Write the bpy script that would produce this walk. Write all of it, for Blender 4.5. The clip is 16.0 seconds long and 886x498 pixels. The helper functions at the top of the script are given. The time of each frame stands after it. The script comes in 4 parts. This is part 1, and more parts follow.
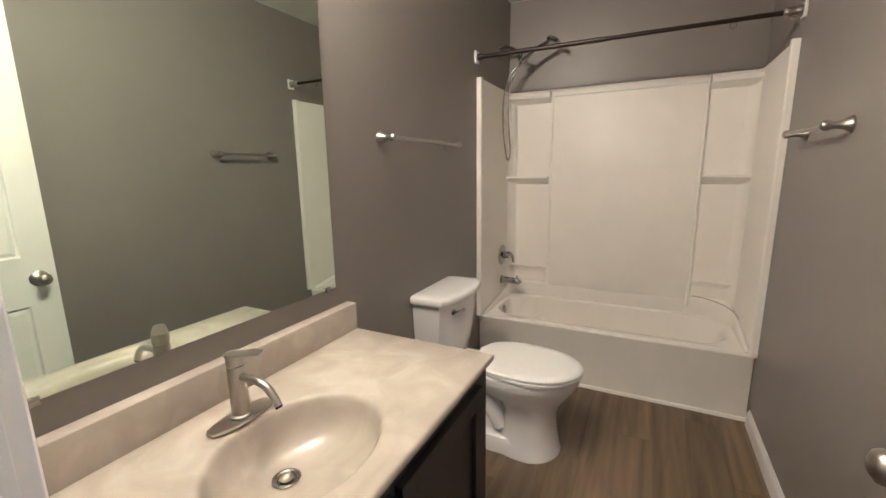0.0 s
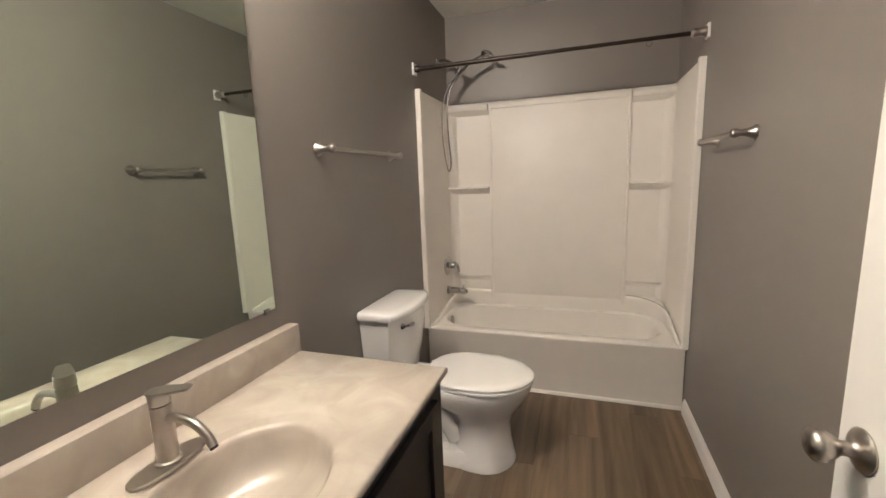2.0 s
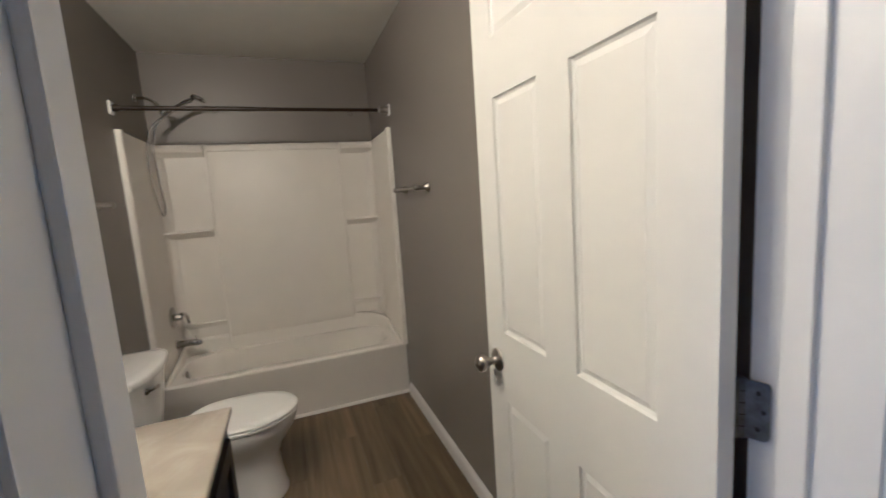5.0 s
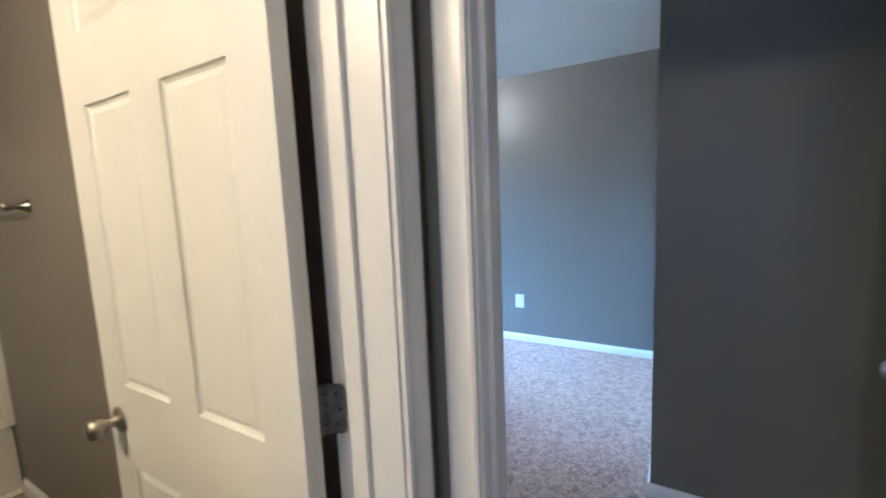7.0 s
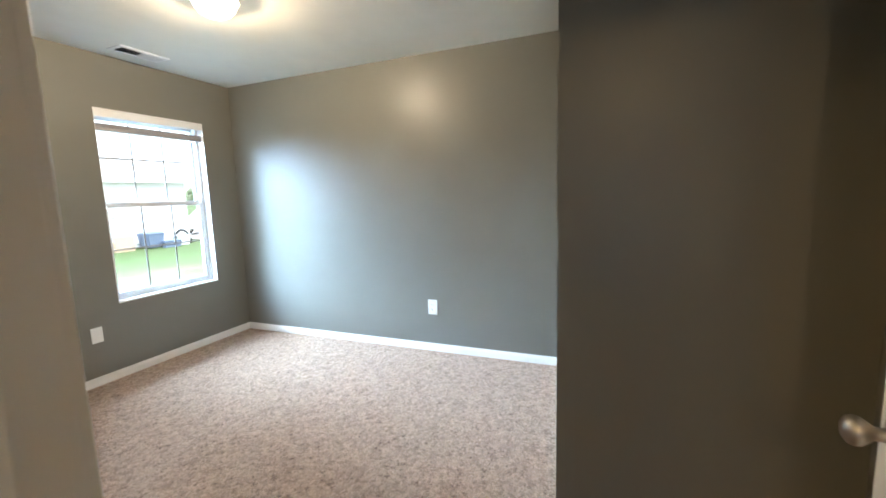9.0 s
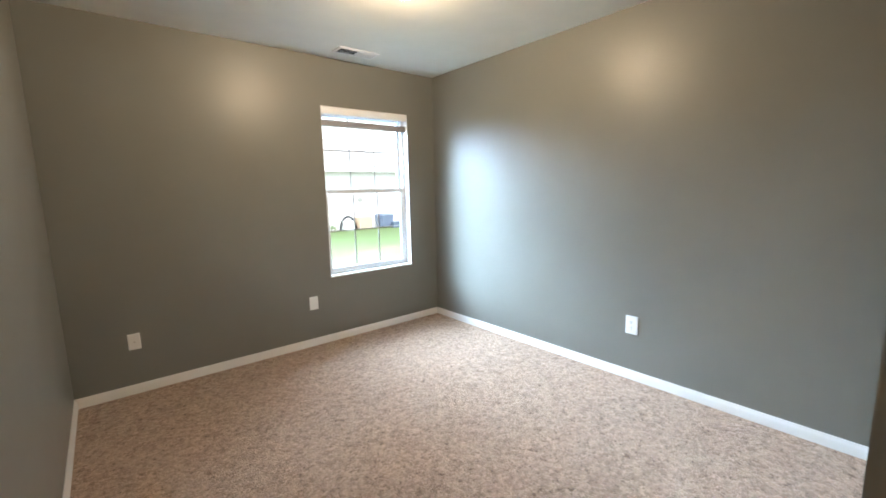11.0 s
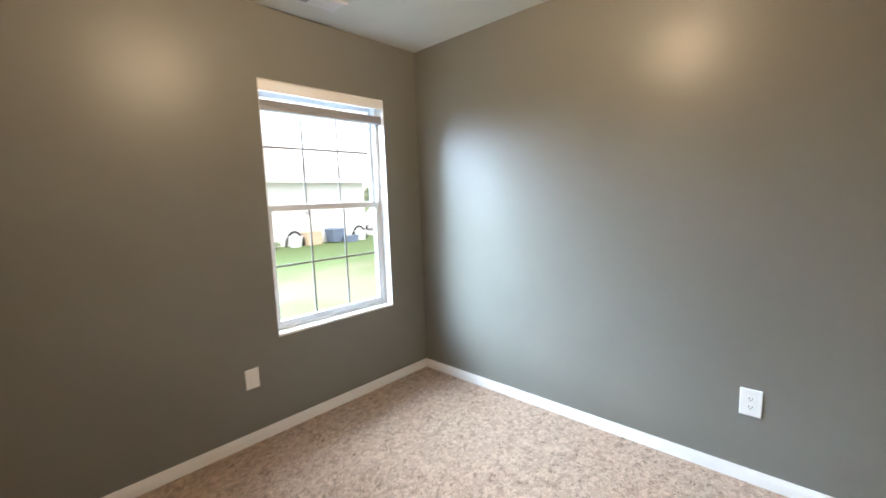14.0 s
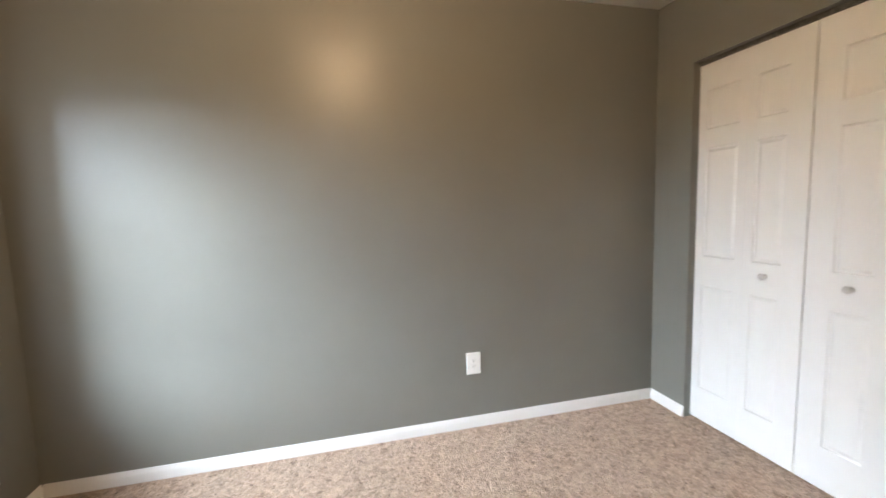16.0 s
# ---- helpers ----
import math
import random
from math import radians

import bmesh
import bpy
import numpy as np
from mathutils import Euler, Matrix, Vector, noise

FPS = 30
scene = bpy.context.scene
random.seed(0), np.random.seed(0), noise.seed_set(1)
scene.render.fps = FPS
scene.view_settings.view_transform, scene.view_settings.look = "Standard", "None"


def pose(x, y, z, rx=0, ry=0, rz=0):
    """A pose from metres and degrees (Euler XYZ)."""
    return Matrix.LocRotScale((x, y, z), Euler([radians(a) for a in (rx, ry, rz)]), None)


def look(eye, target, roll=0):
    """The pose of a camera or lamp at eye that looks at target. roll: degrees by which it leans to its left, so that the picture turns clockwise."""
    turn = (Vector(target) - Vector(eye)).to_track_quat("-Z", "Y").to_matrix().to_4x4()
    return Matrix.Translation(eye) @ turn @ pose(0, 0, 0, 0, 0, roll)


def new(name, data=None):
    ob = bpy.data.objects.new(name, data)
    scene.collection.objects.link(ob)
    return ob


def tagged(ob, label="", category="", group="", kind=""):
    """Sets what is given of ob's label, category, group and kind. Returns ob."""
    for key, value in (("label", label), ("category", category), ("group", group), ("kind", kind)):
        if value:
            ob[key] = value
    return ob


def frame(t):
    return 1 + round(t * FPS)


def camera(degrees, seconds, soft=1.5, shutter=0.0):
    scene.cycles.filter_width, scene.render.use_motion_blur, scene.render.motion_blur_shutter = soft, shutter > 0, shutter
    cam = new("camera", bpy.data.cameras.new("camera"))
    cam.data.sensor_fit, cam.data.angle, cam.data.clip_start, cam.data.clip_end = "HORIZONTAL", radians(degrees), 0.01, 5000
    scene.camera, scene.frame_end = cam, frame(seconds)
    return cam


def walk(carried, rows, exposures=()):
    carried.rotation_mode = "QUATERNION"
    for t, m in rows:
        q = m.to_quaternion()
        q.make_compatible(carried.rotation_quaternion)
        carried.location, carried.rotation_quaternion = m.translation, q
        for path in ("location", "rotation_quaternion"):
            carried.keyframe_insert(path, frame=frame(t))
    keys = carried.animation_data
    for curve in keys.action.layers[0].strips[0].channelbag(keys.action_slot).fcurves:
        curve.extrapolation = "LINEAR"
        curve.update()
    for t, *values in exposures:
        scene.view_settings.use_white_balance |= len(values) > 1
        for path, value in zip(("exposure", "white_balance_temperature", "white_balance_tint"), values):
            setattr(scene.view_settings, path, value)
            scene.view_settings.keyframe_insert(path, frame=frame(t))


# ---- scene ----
cam = camera(94.4, 16.0, soft=1.6, shutter=0.35)
PATH = [
    (0, (0.02, -0.232, 1.32), (-0.865, 1.521, 0.941), -0.9),
    (0.5, (0.007, -0.228, 1.319), (-0.835, 1.551, 0.959), -0.9),
    (1, (0.0, -0.22, 1.319), (-0.776, 1.589, 0.965), -1.1),
    (1.5, (-0.011, -0.207, 1.313), (-0.701, 1.638, 0.967), -1.5),
    (2, (-0.004, -0.209, 1.311), (-0.638, 1.66, 0.985), -2.1),
    (2.5, (-0.011, -0.229, 1.309), (-0.626, 1.649, 1.003), -3.0),
    (3, (-0.01, -0.309, 1.316), (-0.539, 1.59, 0.978), -4.1),
    (5.5, (-0.155, -0.578, 1.396), (0.878, 1.122, 1.186), -3.5),
    (6, (-0.115, -0.611, 1.393), (1.206, 0.877, 1.198), -3.0),
    (6.5, (-0.071, -0.64, 1.395), (1.471, 0.616, 1.18), -2.9),
    (7, (-0.014, -0.681, 1.401), (1.697, 0.326, 1.156), -2.4),
    (7.5, (0.075, -0.73, 1.397), (1.903, 0.037, 1.128), -2.0),
    (8, (0.231, -0.755, 1.397), (2.094, -0.086, 1.116), -1.6),
    (8.5, (0.377, -0.778, 1.379), (2.226, -0.068, 1.104), -1.0),
    (9, (0.522, -0.743, 1.348), (2.357, 0.007, 1.086), -1.8),
    (9.5, (0.646, -0.686, 1.347), (2.422, 0.193, 1.079), -2.5),
    (10, (0.785, -0.659, 1.338), (2.392, 0.502, 1.072), -2.7),
    (12.5, (1.139, -0.302, 1.378), (2.197, 1.368, 1.077), 0.4),
    (13, (1.281, -0.076, 1.367), (2.392, 1.564, 1.091), -0.2),
    (13.5, (1.387, 0.151, 1.377), (2.62, 1.7, 1.097), -0.5),
    (14, (1.413, 0.435, 1.375), (2.856, 1.797, 1.127), -2.0),
    (14.5, (1.485, 0.712, 1.36), (3.185, 1.741, 1.139), -2.0),
    (15, (1.594, 0.922, 1.377), (3.496, 1.495, 1.142), -1.8),
    (15.5, (1.549, 1.2, 1.358), (3.53, 1.135, 1.093), -1.6),
    (16, (1.441, 1.356, 1.304), (3.372, 0.873, 1.104), -1.7),
]
EXPOSURES = [
    (0.0, 2.46, 3880, 13), (3.2, 2.4, 3880, 13), (4.3, 1.95, 3800, 11), (5.3, 1.76, 3790, 10), (6.0, 1.75, 3880, 9), (6.5, 1.85, 3940, 8), (7.0, 1.93, 4080, 7),
    (7.5, 2.02, 4310, 6), (8.0, 2.13, 4680, 5), (8.5, 2.06, 5220, 5), (9.0, 1.94, 5720, 5), (9.5, 1.92, 5920, 6), (10.2, 1.88, 5980, 7), (12.3, 1.76, 6080, 8),
    (14.0, 1.52, 6400, 11), (15.0, 1.23, 6800, 13), (15.5, 1.19, 7000, 15), (16.0, 1.35, 7150, 16),
]
walk(cam, [(t, look(eye, target, roll)) for t, eye, target, roll in PATH], EXPOSURES)

# ---- world and lights ----
SUN_UP, SUN_ROUND = 59.0, 207.0
world = bpy.data.worlds.new("world")
scene.world = world
world.use_nodes = True
wn = world.node_tree.nodes
sky = wn.new("ShaderNodeTexSky")
sky.sky_type, sky.sun_disc = "NISHITA", False
sky.dust_density = 1.5
sky.sun_elevation, sky.sun_rotation = radians(SUN_UP), radians(SUN_ROUND)
wn["Background"].inputs["Strength"].default_value = 0.15
# thin white cloud over most of the sky
cloud, veil = wn.new("ShaderNodeTexNoise"), wn.new("ShaderNodeMix")
cloud.inputs["Scale"].default_value, cloud.inputs["Detail"].default_value = 2.2, 6.0
cover = wn.new("ShaderNodeMapRange")
cover.inputs[1].default_value, cover.inputs[2].default_value, cover.inputs[3].default_value, cover.inputs[4].default_value = 0.3, 0.7, 0.5, 0.95
veil.data_type = "RGBA"
veil.inputs[7].default_value = (9.0, 8.9, 8.8, 1)
world.node_tree.links.new(cloud.outputs[0], cover.inputs[0])
world.node_tree.links.new(cover.outputs[0], veil.inputs[0])
world.node_tree.links.new(sky.outputs[0], veil.inputs[6])
world.node_tree.links.new(veil.outputs[2], wn["Background"].inputs[0])


def lamp(name, kind, m, energy, colour, **settings):
    data = bpy.data.lights.new(name, kind)
    data.energy, data.color = energy, colour
    for key, value in settings.items():
        setattr(data, key, value)
    ob = new(name, data)
    ob.matrix_world = m
    return ob


lamp("sun", "SUN", look((0, 0, 30), (8, 16, 0)), 2.2, (1.0, 0.96, 0.9), angle=radians(2))
BATH_WARM = (1.0, 0.590, 0.232)
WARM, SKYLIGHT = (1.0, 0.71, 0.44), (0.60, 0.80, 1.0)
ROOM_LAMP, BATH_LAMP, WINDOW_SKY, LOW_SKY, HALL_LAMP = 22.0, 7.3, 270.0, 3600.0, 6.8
# area lamp added out of view above the window head, standing in for sky light
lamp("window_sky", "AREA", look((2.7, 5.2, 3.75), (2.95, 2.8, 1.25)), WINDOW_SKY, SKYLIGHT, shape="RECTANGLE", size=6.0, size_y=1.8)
# added lamp out of view to the north-west, sky stand-in for the east wall
lamp("low_sky", "AREA", look((-0.6, 11.0, 5.1), (2.88, 2.8, 1.6)), LOW_SKY, SKYLIGHT, shape="RECTANGLE", size=12.2, size_y=5.9)
lamp("room_bulb", "POINT", pose(2.28, 1.27, 2.412), ROOM_LAMP, WARM, shadow_soft_size=0.014)
for bulb_y, share in ((0.17, 0.8), (0.40, 1.4), (0.63, 0.8)):
    lamp("vanity_bulb", "POINT", pose(-0.835, bulb_y, 2.27), BATH_LAMP * share, BATH_WARM, shadow_soft_size=0.06)
# cool fill lamp added in front of the hallway's closed, unseen end wall
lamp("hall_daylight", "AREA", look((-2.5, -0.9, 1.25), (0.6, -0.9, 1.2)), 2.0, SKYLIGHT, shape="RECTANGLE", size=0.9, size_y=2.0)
lamp("hall_bulb", "POINT", pose(-1.25, -0.92, 2.33), HALL_LAMP, BATH_WARM, shadow_soft_size=0.06)

# ---- materials ----


def mat(name, colour, rough=0.5, metal=0.0, spread=0.06, scale=6.0, fine=0.0, fine_scale=250.0, rough_spread=0.05, spec=0.5, per_object=0.0, coat=0.0):
    """A plain painted or moulded surface with a broad unevenness, a fine relief and slightly varied gloss."""
    m = bpy.data.materials.new(name)
    m.use_nodes = True
    n, l = m.node_tree.nodes, m.node_tree.links
    b = n["Principled BSDF"]
    b.inputs["Metallic"].default_value, b.inputs["Specular IOR Level"].default_value = metal, spec
    b.inputs["Coat Weight"].default_value, b.inputs["Coat Roughness"].default_value = coat, 0.05
    co = n.new("ShaderNodeTexCoord")
    t = n.new("ShaderNodeTexNoise")
    t.inputs["Scale"].default_value, t.inputs["Detail"].default_value = scale, 5.0
    l.new(co.outputs["Object"], t.inputs["Vector"])
    ramp = n.new("ShaderNodeValToRGB")
    lo, hi = [tuple(min(1.0, c * k) for c in colour) + (1,) for k in (1 - spread, 1 + spread)]
    ramp.color_ramp.elements[0].color, ramp.color_ramp.elements[1].color = lo, hi
    ramp.color_ramp.elements[0].position, ramp.color_ramp.elements[1].position = 0.3, 0.7
    l.new(t.outputs[0], ramp.inputs[0])
    out = ramp.outputs[0]
    if per_object:
        info, hsv = n.new("ShaderNodeObjectInfo"), n.new("ShaderNodeHueSaturation")
        mr = n.new("ShaderNodeMapRange")
        mr.inputs[3].default_value, mr.inputs[4].default_value = 1 - per_object, 1 + per_object
        l.new(info.outputs["Random"], mr.inputs[0])
        l.new(mr.outputs[0], hsv.inputs["Value"])
        l.new(out, hsv.inputs["Color"])
        out = hsv.outputs[0]
    l.new(out, b.inputs["Base Color"])
    mr = n.new("ShaderNodeMapRange")
    mr.inputs[3].default_value, mr.inputs[4].default_value = max(0.0, rough - rough_spread), min(1.0, rough + rough_spread)
    l.new(t.outputs[0], mr.inputs[0])
    l.new(mr.outputs[0], b.inputs["Roughness"])
    if fine:
        f, bump = n.new("ShaderNodeTexNoise"), n.new("ShaderNodeBump")
        f.inputs["Scale"].default_value, f.inputs["Detail"].default_value = fine_scale, 3.0
        l.new(co.outputs["Object"], f.inputs["Vector"])
        bump.inputs["Strength"].default_value, bump.inputs["Distance"].default_value = fine, 0.002
        l.new(f.outputs[0], bump.inputs["Height"])
        l.new(bump.outputs[0], b.inputs["Normal"])
    return m


def glow(name, colour, strength):
    m = bpy.data.materials.new(name)
    m.use_nodes = True
    b = m.node_tree.nodes["Principled BSDF"]
    b.inputs["Base Color"].default_value = (0.8, 0.8, 0.78, 1)
    b.inputs["Emission Color"].default_value, b.inputs["Emission Strength"].default_value = (*colour, 1), strength
    return m


def wood_floor():
    """Vinyl plank: long streaks along y, tone by plank."""
    m = mat("vinyl_plank", (0.16, 0.115, 0.08), 0.42, per_object=0.22, rough_spread=0.08)
    n, l = m.node_tree.nodes, m.node_tree.links
    co = n.new("ShaderNodeTexCoord")
    info, add, mp = n.new("ShaderNodeObjectInfo"), n.new("ShaderNodeVectorMath"), n.new("ShaderNodeMapping")
    mul = n.new("ShaderNodeMath")
    mul.operation, mul.inputs[1].default_value = "MULTIPLY", 40.0
    l.new(info.outputs["Random"], mul.inputs[0])
    l.new(co.outputs["Object"], add.inputs[0])
    l.new(mul.outputs[0], add.inputs[1])
    mp.inputs["Scale"].default_value = (13.0, 0.9, 1.0)
    l.new(add.outputs[0], mp.inputs["Vector"])
    g = n.new("ShaderNodeTexNoise")
    g.inputs["Scale"].default_value, g.inputs["Detail"].default_value, g.inputs["Distortion"].default_value = 1.6, 5.0, 0.5
    l.new(mp.outputs[0], g.inputs["Vector"])
    ramp = n.new("ShaderNodeValToRGB")
    e = ramp.color_ramp.elements
    e[0].position, e[0].color = 0.30, (0.088, 0.064, 0.034, 1)
    e[1].position, e[1].color = 0.72, (0.205, 0.152, 0.084, 1)
    l.new(g.outputs[0], ramp.inputs[0])
    hsv = next(x for x in n if x.type == "HUE_SAT")
    l.new(ramp.outputs[0], hsv.inputs["Color"])
    bump = n.new("ShaderNodeBump")
    bump.inputs["Strength"].default_value, bump.inputs["Distance"].default_value = 0.15, 0.001
    l.new(g.outputs[0], bump.inputs["Height"])
    l.new(bump.outputs[0], n["Principled BSDF"].inputs["Normal"])
    return m


def carpet_pile():
    """Cut pile of twisted tufts in mixed beige, tan and brown yarn."""
    m = bpy.data.materials.new("carpet")
    m.use_nodes = True
    n, l = m.node_tree.nodes, m.node_tree.links
    b = n["Principled BSDF"]
    b.inputs["Roughness"].default_value, b.inputs["Specular IOR Level"].default_value = 0.95, 0.1
    b.inputs["Sheen Weight"].default_value = 0.15
    co = n.new("ShaderNodeTexCoord")
    v = n.new("ShaderNodeTexVoronoi")
    v.inputs["Scale"].default_value = 72.0
    warp, mix = n.new("ShaderNodeTexNoise"), n.new("ShaderNodeMix")
    warp.inputs["Scale"].default_value = 60.0
    mix.data_type, mix.blend_type = "RGBA", "LINEAR_LIGHT"
    mix.inputs[0].default_value = 0.030
    l.new(co.outputs["Object"], warp.inputs["Vector"])
    l.new(co.outputs["Object"], mix.inputs[6])
    l.new(warp.outputs["Color"], mix.inputs[7])
    l.new(mix.outputs[2], v.inputs["Vector"])
    sep = n.new("ShaderNodeSeparateColor")
    l.new(v.outputs["Color"], sep.inputs[0])
    ramp = n.new("ShaderNodeValToRGB")
    e = ramp.color_ramp.elements
    e[0].position, e[0].color = 0.0, (0.23, 0.155, 0.110, 1)
    e[1].position, e[1].color = 1.0, (0.64, 0.480, 0.374, 1)
    for p, c in ((0.10, (0.34, 0.239, 0.174)), (0.28, (0.435, 0.314, 0.235)), (0.6, (0.53, 0.390, 0.297))):
        e.new(p).color = (*c, 1)
    l.new(sep.outputs[0], ramp.inputs[0])
    broad, mul = n.new("ShaderNodeTexNoise"), n.new("ShaderNodeMix")
    broad.inputs["Scale"].default_value, broad.inputs["Detail"].default_value, broad.inputs["Roughness"].default_value = 34.0, 4.0, 0.7
    l.new(co.outputs["Object"], broad.inputs["Vector"])
    mul.data_type, mul.blend_type = "RGBA", "MULTIPLY"
    mul.inputs[0].default_value = 1.0
    r2 = n.new("ShaderNodeValToRGB")
    r2.color_ramp.elements[0].position, r2.color_ramp.elements[0].color = 0.36, (0.87, 0.845, 0.82, 1)
    r2.color_ramp.elements[1].position, r2.color_ramp.elements[1].color = 0.64, (1.07, 1.05, 1.03, 1)
    l.new(broad.outputs[0], r2.inputs[0])
    l.new(ramp.outputs[0], mul.inputs[6])
    l.new(r2.outputs[0], mul.inputs[7])
    l.new(mul.outputs[2], b.inputs["Base Color"])
    bump = n.new("ShaderNodeBump")
    bump.inputs["Strength"].default_value, bump.inputs["Distance"].default_value = 0.8, 0.012
    bump.invert = True
    l.new(v.outputs["Distance"], bump.inputs["Height"])
    l.new(bump.outputs[0], b.inputs["Normal"])
    return m


def marble_top():
    """Cast cultured marble, cream with soft swirls, glossy gel coat."""
    m = mat("cultured_marble", (0.62, 0.53, 0.43), 0.24, coat=0.12)
    n, l = m.node_tree.nodes, m.node_tree.links
    co, t = n.new("ShaderNodeTexCoord"), n.new("ShaderNodeTexNoise")
    t.inputs["Scale"].default_value, t.inputs["Detail"].default_value, t.inputs["Distortion"].default_value = 7.0, 5.0, 1.2
    l.new(co.outputs["Object"], t.inputs["Vector"])
    ramp = n.new("ShaderNodeValToRGB")
    e = ramp.color_ramp.elements
    e[0].position, e[0].color = 0.32, (0.395, 0.355, 0.295, 1)
    e[1].position, e[1].color = 0.68, (0.495, 0.450, 0.385, 1)
    e.new(0.50).color = (0.437, 0.391, 0.325, 1)
    l.new(t.outputs[0], ramp.inputs[0])
    l.new(ramp.outputs[0], n["Principled BSDF"].inputs["Base Color"])
    return m


def grass_mat():
    """Mown grass, worn to straw in patches near the house."""
    m = mat("lawn", (0.16, 0.22, 0.06), 0.9, spread=0.3, scale=0.6, fine=0.6, fine_scale=30)
    n, l = m.node_tree.nodes, m.node_tree.links
    co, t, sep = n.new("ShaderNodeTexCoord"), n.new("ShaderNodeTexNoise"), n.new("ShaderNodeSeparateXYZ")
    t.inputs["Scale"].default_value, t.inputs["Detail"].default_value = 0.55, 6.0
    l.new(co.outputs["Object"], t.inputs["Vector"])
    l.new(co.outputs["Object"], sep.inputs[0])
    far, add = n.new("ShaderNodeMapRange"), n.new("ShaderNodeMath")
    far.inputs[1].default_value, far.inputs[2].default_value, far.inputs[3].default_value, far.inputs[4].default_value = 9.0, 13.0, 0.12, -0.35
    l.new(sep.outputs["Y"], far.inputs[0])
    l.new(far.outputs[0], add.inputs[0])
    l.new(t.outputs[0], add.inputs[1])
    ramp = n.new("ShaderNodeValToRGB")
    e = ramp.color_ramp.elements
    e[0].position, e[0].color = 0.30, (0.075, 0.112, 0.032, 1)
    e[1].position, e[1].color = 0.66, (0.130, 0.122, 0.068, 1)
    e.new(0.46).color = (0.095, 0.112, 0.040, 1)
    l.new(add.outputs[0], ramp.inputs[0])
    l.new(ramp.outputs[0], n["Principled BSDF"].inputs["Base Color"])
    return m


def glass_mat():
    m = bpy.data.materials.new("window_glass")
    m.use_nodes = True
    b = m.node_tree.nodes["Principled BSDF"]
    b.inputs["Transmission Weight"].default_value, b.inputs["Roughness"].default_value = 1.0, 0.0
    b.inputs["IOR"].default_value = 1.02
    return m


WALL = mat("wall_paint", (0.192, 0.190, 0.167), 0.38, spread=0.025, scale=2.5, fine=0.12, fine_scale=160, spec=0.40)
BATHWALL = mat("bathroom_wall_paint", (0.205, 0.188, 0.166), 0.40, spread=0.025, scale=2.5, fine=0.12, fine_scale=160, spec=0.45)
CEIL = mat("ceiling_paint", (0.74, 0.735, 0.675), 0.85, spread=0.02, fine=0.35, fine_scale=220, spec=0.2)
WHITE = mat("white_trim_paint", (0.76, 0.75, 0.73), 0.32, spread=0.02, fine=0.05, fine_scale=120)
DOORPAINT = mat("white_door_paint", (0.76, 0.75, 0.72), 0.38, spread=0.02, fine=0.10, fine_scale=90)
ACRYLIC = mat("white_acrylic", (0.80, 0.77, 0.71), 0.40, spread=0.015, spec=0.4)
ENAMEL = mat("white_tub_enamel", (0.80, 0.77, 0.71), 0.16, spread=0.012, scale=3.0, spec=0.5)
CHINA = mat("white_china", (0.78, 0.77, 0.75), 0.08, spread=0.01, coat=0.6)
SEAT = mat("white_seat_plastic", (0.80, 0.79, 0.77), 0.18, spread=0.01)
NICKEL = mat("brushed_nickel", (0.43, 0.40, 0.355), 0.34, metal=1.0, spread=0.05, scale=30)
SATIN = mat("satin_nickel", (0.70, 0.68, 0.65), 0.38, metal=1.0, spread=0.03, scale=30)
CHROME = mat("chrome", (0.42, 0.41, 0.39), 0.10, metal=1.0, spread=0.01)
BRONZE = mat("dark_bronze", (0.03, 0.022, 0.017), 0.35, metal=0.6, spread=0.2)
HINGE = mat("aged_hinge_metal", (0.20, 0.19, 0.17), 0.42, metal=1.0, spread=0.3, scale=60)
ESPRESSO = mat("espresso_cabinet", (0.020, 0.018, 0.017), 0.42, spread=0.2, scale=12)
PLASTIC = mat("white_plate_plastic", (0.80, 0.80, 0.78), 0.35, spread=0.01)
VINYL = mat("white_vinyl", (0.66, 0.68, 0.70), 0.35, spread=0.015)
# white grilles, with their backlit shade put into a grey base colour
GRILLE = mat("backlit_white_grille", (0.42, 0.43, 0.44), 0.4, spread=0.02)
# darker copy of the blind white: backlit shade of the stacked slats, as colour
BACKLIT_BLIND = mat("backlit_blind_slat", (0.36, 0.36, 0.37), 0.5, spread=0.03)
BLINDS = mat("blind_slat", (0.82, 0.82, 0.80), 0.45, spread=0.02)
CAULK = mat("grey_caulk", (0.30, 0.28, 0.25), 0.6, spread=0.1)
MIRROR = mat("mirror_silver", (0.82, 0.91, 0.80), 0.0, metal=1.0, spread=0.0, rough_spread=0.0)
DARK = mat("dark_slot", (0.02, 0.02, 0.02), 0.7, spread=0.1)
PLANK, CARPET, MARBLE, LAWN, GLASS = wood_floor(), carpet_pile(), marble_top(), grass_mat(), glass_mat()
BULB = glow("lit_warm_globe", (1.0, 0.66, 0.34), 2.2)
GLOBE = glow("lit_frosted_glass", (1.0, 0.84, 0.62), 2.5)
SIDING = mat("white_siding", (0.78, 0.78, 0.77), 0.6, spread=0.04)
SHINGLE = mat("grey_shingle", (0.36, 0.36, 0.36), 0.85, spread=0.15, scale=3.0, fine=0.5, fine_scale=20)
CARPAINT = mat("white_car_paint", (0.75, 0.76, 0.78), 0.25, spread=0.01, coat=0.6)
TYRE = mat("tyre_rubber", (0.03, 0.03, 0.03), 0.8)
LEAVES = mat("leaf_green", (0.17, 0.22, 0.10), 0.7, spread=0.4, scale=3)
BARK = mat("bark", (0.12, 0.09, 0.07), 0.9, spread=0.3)
BLUEBIN = mat("blue_bin_plastic", (0.13, 0.16, 0.23), 0.5)
